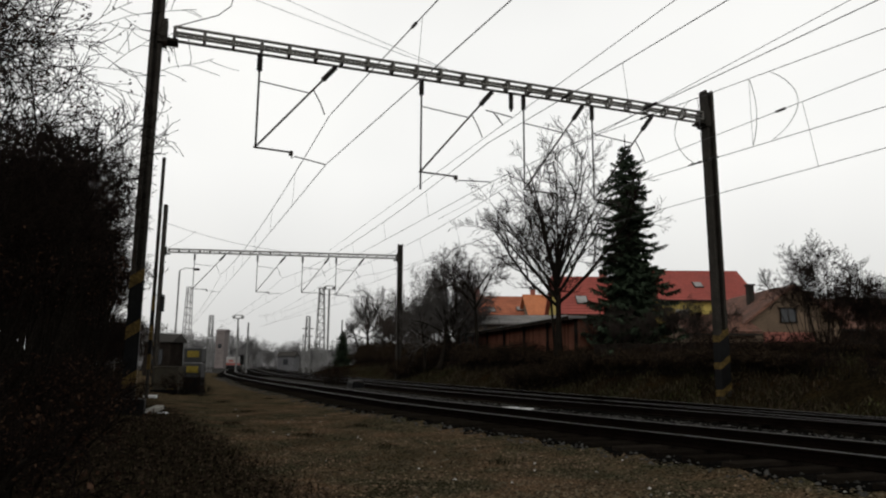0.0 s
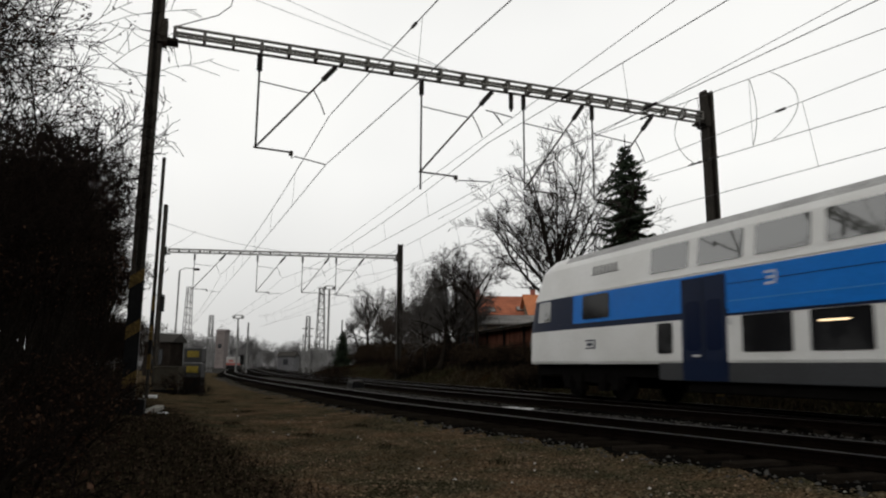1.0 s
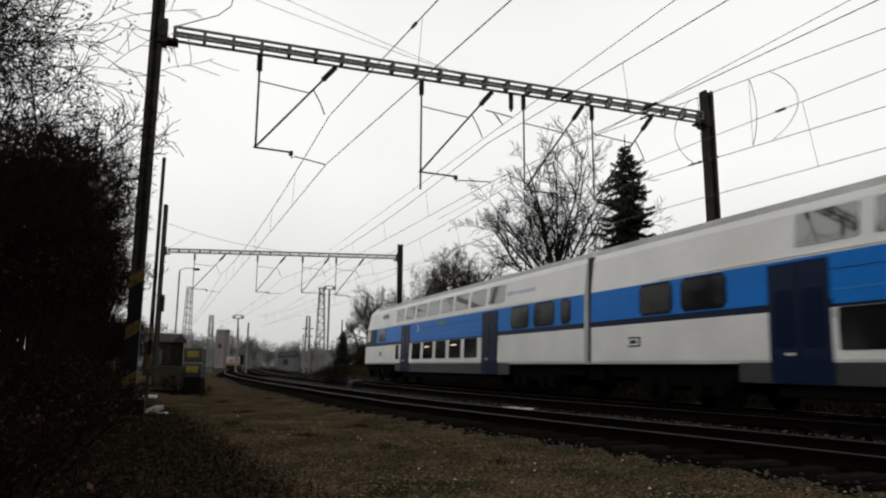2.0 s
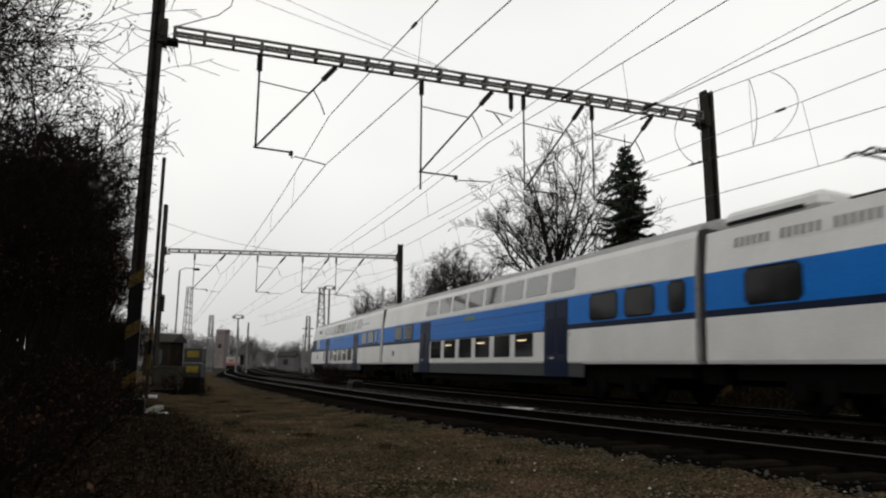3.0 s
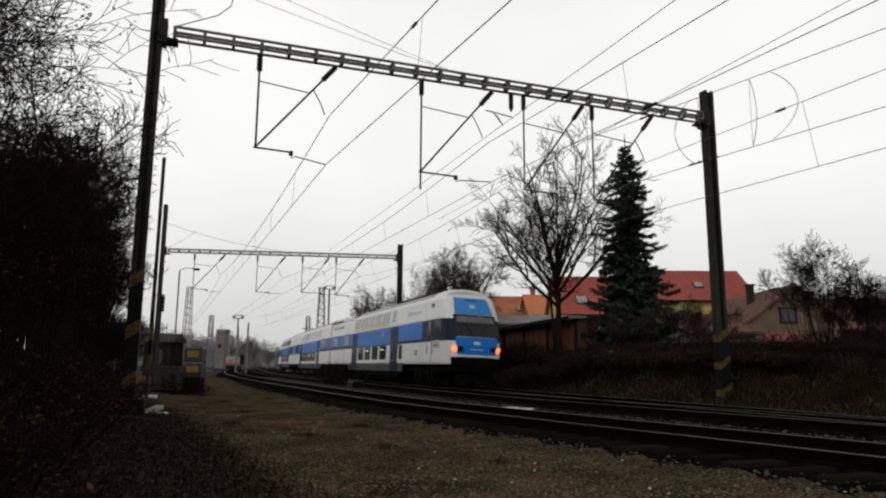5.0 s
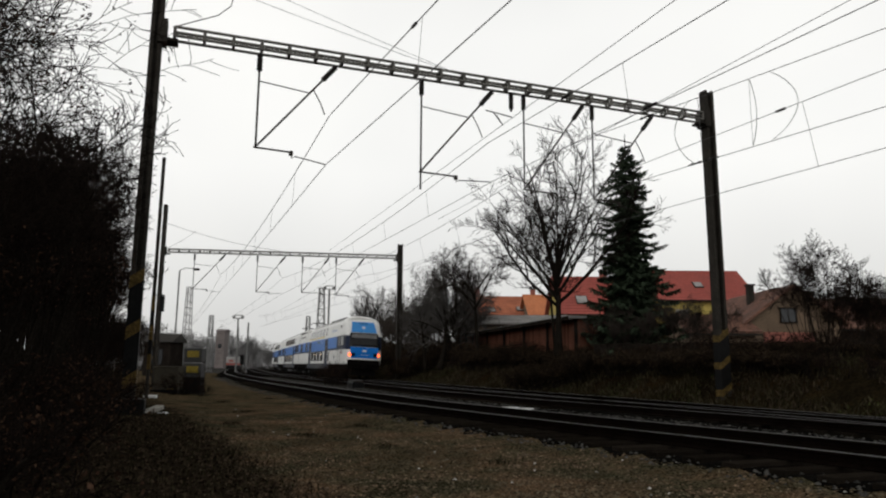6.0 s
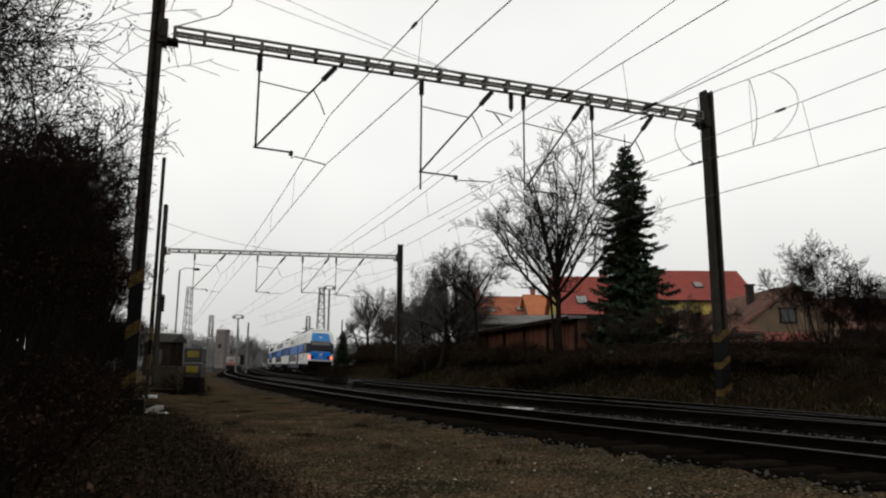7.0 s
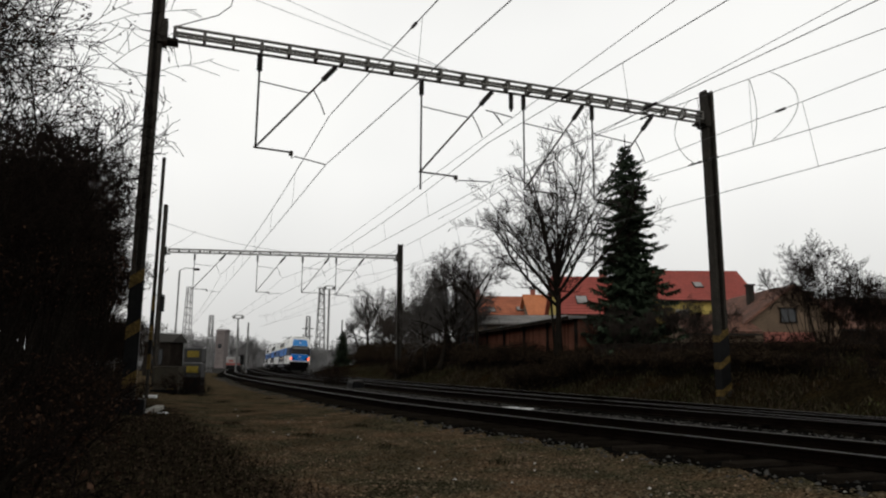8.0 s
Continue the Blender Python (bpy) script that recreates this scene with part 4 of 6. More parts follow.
    box(bm, (0.3, 1.9, 0.075), (x - way * 0.06, 0, 1.375), None, 0.03)
    part("bumper_beam", bm, TRAIN_WHITE, car)
    part("skirt_end", boxes(((0.9, 2.1, 0.4), (x - way * 0.8, 0, 0.84))), TRAIN_UNDER, car)
    part("obstacle_deflector", boxes(((0.12, 1.9, 0.4), (x - way * 0.3, 0, 0.42)), ((0.5, 0.3, 0.3), (x + way * 0.1, 0, 0.85)),
                                     ((0.3, 1.7, 0.34), (x - way * 0.25, 0, 0.9))), TRAIN_UNDER, car)


cars = [train_car("front", "white and blue double-deck control car with a raked cab"),
        train_car("middle", "white and blue double-deck middle car"),
        train_car("rear", "white and blue double-deck motor car with pantograph and red tail lamps")]

# ---- sleepers and loose stones ----
def make_sleepers(track, side_of, s0, s1):
    verts = [(-0.13, -1.33, -0.34), (0.13, -1.33, -0.34), (0.13, 1.33, -0.34), (-0.13, 1.33, -0.34),
             (-0.12, -1.32, -0.172), (0.12, -1.32, -0.172), (0.12, 1.32, -0.172), (-0.12, 1.32, -0.172)]
    faces = [(4, 5, 6, 7), (0, 1, 5, 4), (1, 2, 6, 5), (2, 3, 7, 6), (3, 0, 4, 7)]
    if track is near_track:
        verts = [(x, 1.62 if y > 0 else y, z) for x, y, z in verts]
    me = bpy.data.meshes.new("sleeper")
    me.from_pydata(verts, [], faces)
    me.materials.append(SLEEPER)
    for s in np.arange(s0, s1, 0.61):
        ob = new("sleeper", me)
        ob.parent = track
        ob.matrix_world = Matrix.Translation(on_line(s, side_of(s))) @ Matrix.Rotation(math.pi / 2 - heading(s) + random.uniform(-0.02, 0.02), 4, "Z")


def scatter(name, places, size, material, label, category, flat=0.6):
    """Many small uneven stones in one mesh; places: (x, y, z)."""
    verts, faces = [], []
    shape = [Vector(v) for v in ((1, 0, 0), (0.4, 0.9, 0.1), (-0.6, 0.7, 0), (-1, -0.1, 0.1), (-0.3, -0.9, 0), (0.7, -0.7, 0.1), (0.1, 0.1, 1), (0, 0, -0.6))]
    sides = [(0, 1, 6), (1, 2, 6), (2, 3, 6), (3, 4, 6), (4, 5, 6), (5, 0, 6)]
    for x, y, z in places:
        r = size * random.uniform(0.4, 1.0) ** 1.5
        a = random.uniform(0, 6.28)
        c, s = math.cos(a) * r, math.sin(a) * r
        base = len(verts)
        for v in shape[:7]:
            j = random.uniform(0.75, 1.25)
            verts.append((x + (v.x * c - v.y * s) * j, y + (v.x * s + v.y * c) * j, z + v.z * r * flat * j))
        faces += [tuple(base + i for i in f) for f in sides]
    ob = mesh_object(name, verts, faces, material)
    return tagged(ob, label, category, kind="stuff")


rnd = random.Random(7)
places = []
for _ in range(42000):
    d = 4.2 + 16 * rnd.random() ** 1.7
    x = rnd.uniform(-0.45, 0.62) * d
    s, side = beside(x, d)
    if side < near_side(s) - 1.75 and x > -0.5 * d + 2.0 - rnd.random() * 0.9:
        places.append((x, d, ground_height(x, d) + 0.002))
scatter("pebbles", places, 0.024, PEBBLE, "small pale and brown pebbles on the gravel", "pebbles")
scatter("pale_chips", [p for p in places[::170] if p[0] > -0.38 * p[1] + 1.2], 0.026, STONE_PALE, "scattered pale stone chips on the gravel", "stone chips", 0.8)
places = []
for _ in range(9000):
    s = rnd.uniform(-24, 40)
    n, m = near_side(s) + 1.5, mid_side(s) - 1.3
    if m - n > 0.15 and rnd.random() < 0.75:
        k = rnd.uniform(n, m)
        z = -0.2
    else:
        k = near_side(s) - rnd.uniform(1.15, 2.3)
        z = -0.225
    p = on_line(s, k, z)
    places.append((p.x, p.y, p.z))
scatter("ballast_stones", places, 0.042, STONE, "loose grey ballast stones beside the rails", "ballast stones", 0.8)


make_sleepers(near_track, near_side, -26, 22)
make_sleepers(mid_track, mid_side, -8, 16)
make_sleepers(train_track, lambda s: 0.0, -20, 16)


# ---- bare trees and shrubs ----
def sprout(store, p, d, length, r, level, plan, rng):
    """Grow one branch and, from it, its children; store holds wood and twig lists."""
    count, bend, lift, forks, ratio, angle, sides = plan[level]
    pts, radii = [p.copy()], [r]
    step = length / count
    for i in range(count):
        d = (d + Vector((rng.uniform(-bend, bend), rng.uniform(-bend, bend), rng.uniform(-bend, bend) + lift))).normalized()
        p = p + d * step
        pts.append(p.copy())
        radii.append(max(store["least"], r * (1 - 0.72 * (i + 1) / count)))
    verts, faces = store["wood"] if level < store["split"] else store["twig"]
    tube(verts, faces, pts, radii, sides)
    if level + 1 >= len(plan):
        store["ends"].append((pts[-1], d))
        store["ends"].append((pts[len(pts) // 2], d))
        return
    n = max(1, int(forks + rng.random()))
    for k in range(n):
        f = 0.25 + 0.75 * (k + rng.random()) / n if level else 0.74 + 0.26 * (k + rng.random()) / n
        i = min(count - 1, int(f * count))
        q = pts[i].lerp(pts[i + 1], f * count - i if f < 1 else 1.0)
        base_d = (pts[i + 1] - pts[i]).normalized()
        side = base_d.cross(Vector((rng.uniform(-1, 1), rng.uniform(-1, 1), rng.uniform(-1, 1)))).normalized()
        a = angle * rng.uniform(0.6, 1.3)
        nd = (base_d * math.cos(a) + side * math.sin(a)).normalized()
        sprout(store, q, nd, length * ratio * rng.uniform(0.65, 1.2) * (1.15 - 0.4 * f), max(store["least"], radii[i] * 0.62), level + 1, plan, rng)


def tree_meshes(seed, starts, plan, split=2, least=0.009, wood=None, twig=None, leaves=0, leaf_size=0.05, leaf=None, leaf_top=4.8):
    """starts: (place, way, length, radius) of the stems. Gives the meshes of trunk, crown and leaves."""
    rng = random.Random(seed)
    store = {"wood": ([], []), "twig": ([], []), "ends": [], "split": split, "least": least}
    for p, d, length, r, *level in starts:
        sprout(store, Vector(p), Vector(d).normalized(), length, r, level[0] if level else 0, plan, rng)
    made = []
    for name, (verts, faces), m in (("trunk", store["wood"], wood or BARK), ("crown", store["twig"], twig or TWIG)):
        me = bpy.data.meshes.new(name)
        me.from_pydata([tuple(v) for v in verts], [], faces)
        me.materials.append(m)
        me.update()
        made.append((name, me))
    if leaves:
        verts, faces = [], []
        for _ in range(leaves):
            p, d = rng.choice(store["ends"])
            if rng.random() < p.z / leaf_top:
                continue
            c = p + Vector((rng.gauss(0, 0.05), rng.gauss(0, 0.05), rng.gauss(0, 0.05)))
            a = Vector((rng.uniform(-1, 1), rng.uniform(-1, 1), rng.uniform(-1, 1))).normalized() * leaf_size * rng.uniform(0.6, 1.3)
            b = a.cross(Vector((rng.uniform(-1, 1), rng.uniform(-1, 1), rng.uniform(-1, 1)))).normalized() * leaf_size * 0.55
            i = len(verts)
            verts += [tuple(c - a), tuple(c + b), tuple(c + a), tuple(c - b)]
            faces.append((i, i + 1, i + 2, i + 3))
        me = bpy.data.meshes.new("leaves")
        me.from_pydata(verts, [], faces)
        me.materials.append(leaf or DEAD_LEAF)
        me.update()
        made.append(("leaves", me))
    return made


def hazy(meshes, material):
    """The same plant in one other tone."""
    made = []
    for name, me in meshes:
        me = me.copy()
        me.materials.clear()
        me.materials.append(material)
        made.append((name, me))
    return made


def plant(name, meshes, x, y, turn, scale, label, category, group="", z=None):
    ob = empty(name, Matrix(), label, category, group)
    ob.matrix_world = Matrix.Translation((x, y, (ground_height(x, y) if z is None else z) - 0.05)) @ Matrix.Rotation(radians(turn), 4, "Z")
    ob.scale = (scale, scale, scale) if not isinstance(scale, tuple) else scale
    for part_name, me in meshes:
        child = new(part_name, me)
        child.parent = ob
    return ob


# (pieces, wobble, lift, forks, length ratio, angle, sides) level by level
def ash_meshes(seed):
    """A short trunk whose limbs rise like a fan into a wide round crown, with a slimmer stem beside it."""
    rng = random.Random(seed)
    starts = [((0, 0, 0), (-0.03, 0, 1), 5.2, 0.2, 0), ((0.45, 0.2, 0), (0.14, 0.05, 1), 5.0, 0.1, 0)]
    for k in range(14):
        z = 3.0 + 1.9 * (k / 13)
        a = k * 2.4 + rng.uniform(-0.3, 0.3)
        rise = radians(33 + 43 * (k / 13) ** 1.1 + rng.uniform(-5, 5))
        reach = (4.9 + 0.5 * k / 13) * rng.uniform(0.9, 1.1)
        starts.append(((-0.03 * z, 0, z), (math.cos(a) * math.cos(rise), math.sin(a) * math.cos(rise), math.sin(rise)), reach, 0.092 - 0.002 * k, 1))
    for k in range(4):
        a = k * 1.6 + 0.3
        starts.append(((0.45 + 0.13 * 3.6, 0.3, 3.6 + 0.25 * k), (math.cos(a) * 0.8, math.sin(a) * 0.8, 0.75), 3.0, 0.045, 1))
    return tree_meshes(seed, starts, [(7, 0.03, 0.0, 2, 0.7, 0.5, 8), (9, 0.09, 0.03, 9, 0.44, 0.75, 5), (7, 0.16, 0.03, 6, 0.46, 0.65, 4),
                                      (5, 0.24, 0.03, 5, 0.55, 0.7, 3), (4, 0.28, 0.02, 0, 0, 0, 3)], 2, 0.0085, BARK, TWIG)


ash = ash_meshes(11)
plant("bare_ash_tree", ash, 5.62, 33.5, 70, (1.1, 1.1, 1.05), "tall leafless ash tree with many fine upright twigs on the bank", "tree", "bare trees on the bank")

def old_stems(seed, limbs, low, high, reach, lean):
    """Leaning stems with limbs all the way up, for low wide crowns."""
    rng = random.Random(seed)
    starts = [((-0.5, 0, 0), (lean, 0.1, 1), 3.0, 0.22), ((0.2, 0.3, 0), (lean * 1.2, 0, 1), 3.2, 0.2), ((-1.5, 0.6, 0), (-0.2, 0.2, 1), 2.4, 0.13)]
    for k in range(limbs):
        z = low + (high - low) * k / limbs
        a, rise = k * 2.4 + rng.uniform(-0.4, 0.4), radians(8 + 66 * k / limbs + rng.uniform(-8, 8))
        starts.append(((-0.3 + lean * z, 0.15, z), (math.cos(a) * math.cos(rise), math.sin(a) * math.cos(rise), math.sin(rise)), reach * rng.uniform(0.8, 1.1), 0.06, 1))
    return starts


OLD_STEMS = old_stems(5, 12, 1.0, 3.0, 3.0, 0.35)
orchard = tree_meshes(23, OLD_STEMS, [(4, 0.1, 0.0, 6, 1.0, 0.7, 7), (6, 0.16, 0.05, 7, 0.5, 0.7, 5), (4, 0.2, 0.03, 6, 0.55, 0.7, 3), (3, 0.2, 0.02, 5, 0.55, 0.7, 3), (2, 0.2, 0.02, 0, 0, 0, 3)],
                      2, 0.01, BARK, TWIG_HAZED)
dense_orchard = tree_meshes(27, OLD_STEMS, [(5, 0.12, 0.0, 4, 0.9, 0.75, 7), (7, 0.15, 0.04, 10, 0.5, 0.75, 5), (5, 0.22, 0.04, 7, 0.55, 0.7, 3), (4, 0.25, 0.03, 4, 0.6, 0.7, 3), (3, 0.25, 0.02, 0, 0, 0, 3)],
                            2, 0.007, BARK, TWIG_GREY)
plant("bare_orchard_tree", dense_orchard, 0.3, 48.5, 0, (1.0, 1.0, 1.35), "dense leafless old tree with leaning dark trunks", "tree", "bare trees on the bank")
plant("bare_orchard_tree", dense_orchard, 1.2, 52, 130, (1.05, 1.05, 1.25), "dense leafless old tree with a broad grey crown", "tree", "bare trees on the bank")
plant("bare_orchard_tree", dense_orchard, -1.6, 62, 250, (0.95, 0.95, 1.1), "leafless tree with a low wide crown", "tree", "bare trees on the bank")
slim = tree_meshes(31, [((0, 0, 0), (0, 0, 1), 3.9, 0.13)],
                   [(4, 0.05, 0.0, 8, 0.8, 0.75, 6), (7, 0.14, 0.0, 8, 0.5, 0.8, 4), (5, 0.2, 0.0, 6, 0.55, 0.8, 3), (3, 0.25, 0.0, 4, 0.5, 0.7, 3), (3, 0.25, 0, 0, 0, 0, 3)],
                   2, 0.008, BARK, TWIG)
plant("bare_orchard_tree", dense_orchard, -4.6, 76, 60, (1.1, 1.1, 1.3), "leafless tree with a dense grey crown", "tree", "bare trees on the bank")
plant("bare_slim_tree", slim, 2.25, 44, 0, 1.2, "slim leafless tree with spreading side branches", "tree", "bare trees on the bank")
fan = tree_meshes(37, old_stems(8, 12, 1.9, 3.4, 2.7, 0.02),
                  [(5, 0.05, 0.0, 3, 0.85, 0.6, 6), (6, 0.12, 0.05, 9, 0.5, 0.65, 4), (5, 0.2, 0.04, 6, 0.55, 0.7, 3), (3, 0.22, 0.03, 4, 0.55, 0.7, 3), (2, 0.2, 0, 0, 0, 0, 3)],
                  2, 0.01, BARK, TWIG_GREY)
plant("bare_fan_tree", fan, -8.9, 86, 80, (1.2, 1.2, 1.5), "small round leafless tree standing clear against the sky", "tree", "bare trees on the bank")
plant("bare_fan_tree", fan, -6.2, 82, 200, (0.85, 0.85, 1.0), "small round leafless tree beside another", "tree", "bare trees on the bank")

# low, dark brambles and shrubs
def shrub_meshes(seed, stems, spread, length, leaves, plan, least=0.006, leaf_size=0.04, lean=0.22, leaf_top=4.2):
    rng = random.Random(seed)
    starts = []
    for _ in range(stems):
        a, k = rng.uniform(0, 6.283), rng.random()
        starts.append(((math.cos(a) * spread * 0.45 * k, math.sin(a) * spread * 0.45 * k, 0),
                       (math.cos(a) * k * lean, math.sin(a) * k * lean, 1), length * rng.uniform(0.6, 1.1), 0.035))
    return tree_meshes(seed + 1, starts, plan, 1, least, BARK, TWIG, leaves, leaf_size, None, leaf_top)


TALL_PLAN = [(7, 0.11, 0.02, 10, 0.27, 0.75, 4), (4, 0.2, 0.02, 6, 0.5, 0.8, 3), (3, 0.25, 0.0, 4, 0.5, 0.8, 3), (2, 0.25, 0.0, 0, 0, 0, 3)]
OPEN_PLAN = [(9, 0.14, 0.02, 9, 0.4, 0.8, 4), (7, 0.2, 0.0, 6, 0.5, 0.8, 3), (5, 0.26, 0.0, 4, 0.5, 0.8, 3), (4, 0.28, 0.0, 0, 0, 0, 3)]
LOW_PLAN = [(5, 0.25, -0.06, 6, 0.45, 0.8, 3), (3, 0.25, -0.02, 5, 0.5, 0.8, 3), (2, 0.25, 0.0, 0, 0, 0, 3)]
tall_shrubs = [shrub_meshes(41, 16, 2.2, 5.2, 9000, TALL_PLAN), shrub_meshes(47, 16, 2.2, 5.2, 9000, TALL_PLAN), shrub_meshes(53, 6, 2.2, 5.0, 2600, OPEN_PLAN, 0.0045, 0.03, 0.35, 7.0),
               shrub_meshes(59, 14, 2.6, 5.0, 0, TALL_PLAN, 0.009, 0.04, 0.4)]
low_shrubs = [shrub_meshes(61, 22, 1.6, 1.5, 900, LOW_PLAN, 0.006, 0.035, 0.6), shrub_meshes(67, 22, 1.6, 1.5, 900, LOW_PLAN, 0.006, 0.035, 0.6)]
rnd = random.Random(3)
for row, (off, height) in enumerate(((2.15, 0.85), (3.6, 0.84), (5.1, 1.15))):
    y = 3.8 + row * 0.5
    while y < 16.5:
        x = -0.44 * y - off - rnd.uniform(-0.15, 0.2)
        tall = (0.4 + 0.034 * y) if row == 0 else height * (0.55 + 0.045 * y)
        plant("tall_shrub", tall_shrubs[2 if row == 2 else rnd.randrange(2)], x, y, rnd.uniform(0, 360), tall * rnd.uniform(0.9, 1.1) * (1.3 if row == 2 else 1.0),
              "tall dark leafless shrub with dense twigs and withered leaves", "shrub", "thicket beside the tracks")
        y += 1.25 + 0.08 * y * (row > 0)
for y in np.arange(17.5, 44, 1.9):
    plant("tall_shrub", tall_shrubs[rnd.randrange(2)], -0.505 * y - rnd.uniform(0.2, 1.2), y, rnd.uniform(0, 360), rnd.uniform(0.75, 1.1),
          "tall dark leafless shrub with dense twigs and withered leaves", "shrub", "thicket beside the tracks")
for y in np.arange(20.5, 34, 1.7):
    plant("tall_shrub", tall_shrubs[rnd.randrange(2)], -0.452 * y - 0.7, y, rnd.uniform(0, 360), (0.6, 0.6, rnd.uniform(0.4, 0.52)),
          "dense dark shrub with withered leaves behind the masts", "shrub", "thicket beside the tracks")
for y in np.arange(3.6, 16, 0.95):
    plant("low_shrub", low_shrubs[rnd.randrange(2)], -0.43 * y - 1.35 + rnd.uniform(-0.2, 0.1), y, rnd.uniform(0, 360), rnd.uniform(0.45, 0.8),
          "low dark bramble with withered leaves", "bramble", "brambles beside the tracks")
for k, s0 in ((5.2, -26), (6.6, -25.3), (7.9, -26.2)):
    for s in np.arange(s0, 48, 1.9):
        p = on_line(s + rnd.uniform(-0.4, 0.4), k + rnd.uniform(-0.4, 0.4))
        plant("low_shrub", low_shrubs[rnd.randrange(2)], p.x, p.y, rnd.uniform(0, 360), rnd.uniform(0.5, 0.85) * (0.6 if k < 6 else 0.8),
              "low dark bramble with withered leaves", "bramble", "brambles on the bank")
for x, y, h, turn in ((14.6, 27.0, 0.76, 0), (16.4, 26.2, 0.6, 90), (17.9, 25.5, 0.6, 200), (15.5, 28.5, 0.6, 40), (19.5, 25.0, 0.7, 10),
                      (10.8, 31.8, 0.4, 60), (7.3, 32.0, 0.32, 160)):
    plant("tall_shrub", tall_shrubs[3], x, y, turn, h, "dark leafless fruit bush in a garden above the bank", "shrub", "garden bushes")


hedge = shrub_meshes(71, 30, 1.7, 1.25, 5200, LOW_PLAN, 0.006, 0.045, 0.35, 6.0)
hedge[-1][1].materials[0] = BANK_LEAF
for k, s0, s1, low in ((7.3, -24, 56, 1.0), (8.3, -24, 56, 1.0), (6.3, 6, 56, 0.7), (5.1, -10, 16, 0.95)):
    for s in np.arange(s0, s1, 1.7):
        p = on_line(s + rnd.uniform(-0.3, 0.3), k + rnd.uniform(-0.3, 0.3))
        tall = max(0.5, 0.985 + 0.0275 * p.y - ground_height(p.x, p.y)) / 1.35
        tall *= low
        plant("hedge_bush", hedge, p.x, p.y, rnd.uniform(0, 360), (rnd.uniform(0.8, 1.05), 0.9, tall * rnd.uniform(0.7, 1.15)),
              "dense dark hedge bush along the top of the bank", "hedge", "hedge on the bank")


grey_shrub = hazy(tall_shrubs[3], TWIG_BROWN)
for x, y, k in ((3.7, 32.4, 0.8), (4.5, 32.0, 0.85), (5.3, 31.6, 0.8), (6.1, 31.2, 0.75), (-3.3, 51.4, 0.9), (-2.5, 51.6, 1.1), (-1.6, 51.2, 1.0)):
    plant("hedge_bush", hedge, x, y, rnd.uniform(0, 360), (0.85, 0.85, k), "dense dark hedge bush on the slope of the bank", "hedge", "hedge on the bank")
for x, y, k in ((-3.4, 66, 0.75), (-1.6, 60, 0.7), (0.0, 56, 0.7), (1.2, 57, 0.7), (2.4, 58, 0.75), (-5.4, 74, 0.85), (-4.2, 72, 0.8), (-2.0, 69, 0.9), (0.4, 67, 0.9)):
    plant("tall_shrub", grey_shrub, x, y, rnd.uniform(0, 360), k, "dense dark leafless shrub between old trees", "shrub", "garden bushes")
for x, y, k in ((9.4, 31.6, 0.42), (10.6, 31.0, 0.45), (8.0, 31.4, 0.36), (11.8, 31.4, 0.4)):
    plant("tall_shrub", grey_shrub, x, y, rnd.uniform(0, 360), (k * 1.3, k * 1.3, k), "thin brown leafless shrub at the foot of a fir", "shrub", "garden bushes")


# ---- fir tree ----
def fir_meshes(seed, height, width):
    rng = random.Random(seed)
    wood, needles = ([], []), ([], [])
    tube(*wood, [Vector((0, 0, 0)), Vector((0, 0, height * 0.5)), Vector((0, 0, height))], [0.2, 0.11, 0.015], 7)
    z = 0.5
    while z < height - 0.75:
        f = 1 - z / height
        reach = width * 0.5 * float(np.interp(f, (0.04, 0.1, 0.2, 0.35, 0.55, 0.75, 1.0), (0.08, 0.22, 0.42, 0.55, 0.64, 0.9, 1.0)))
        turn = rng.uniform(0, 6.283)
        count = rng.randint(6, 8)
        for k in range(count):
            a = turn + 6.283 * k / count + rng.uniform(-0.35, 0.35)
            length = reach * rng.choice((0.6, 0.75, 0.95, 1.05, 1.3)) * rng.uniform(0.85, 1.1)
            d = Vector((math.cos(a), math.sin(a), rng.uniform(-0.15, 0.12) + 0.5 * max(0.0, 0.3 - f) / 0.3))
            p0 = Vector((0, 0, z + rng.uniform(-0.25, 0.25)))
            sag = Vector((0, 0, -0.16 * length - 0.05 * length * length))
            path = [p0, p0 + d * length * 0.35 + sag * 0.35, p0 + d * length * 0.72 + sag, p0 + d * length + sag * 0.75]
            tube(*wood, path, [0.03, 0.022, 0.014, 0.006], 3)
            n = int(16 + length * 105)
            for i in range(n):
                t = 0.12 + 0.88 * (i + rng.random()) / n
                u = min(2.999, t * 3)
                q = path[int(u)].lerp(path[int(u) + 1], u - int(u))
                side = Vector((-d.y, d.x, 0)) * rng.choice((-1, 1))
                out = (d * rng.uniform(0.2, 0.9) + side * rng.uniform(0.1, 1.0) + Vector((0, 0, rng.uniform(-1.3, 0.25)))).normalized()
                size = rng.uniform(0.14, 0.4) * (0.55 + 0.6 * f) * (1.15 - 0.45 * t)
                wide = out.cross(Vector((rng.uniform(-0.4, 0.4), rng.uniform(-0.4, 0.4), 1))).normalized() * size * 0.17
                b = len(needles[0])
                end = q + out * size
                needles[0].extend([q - wide * 0.5, q + wide * 0.5, q.lerp(end, 0.6) + wide, end, q.lerp(end, 0.55) - wide])
                needles[1].append((b, b + 1, b + 2, b + 3, b + 4))
        z += rng.uniform(0.13, 0.21)
    made = []
    for name, (verts, faces), m in (("trunk", wood, BARK), ("crown", needles, NEEDLE)):
        me = bpy.data.meshes.new(name)
        me.from_pydata([tuple(v) for v in verts], [], faces)
        me.materials.append(m)
        me.update()
        made.append((name, me))
    return made


fir = fir_meshes(5, 11.1, 4.1)
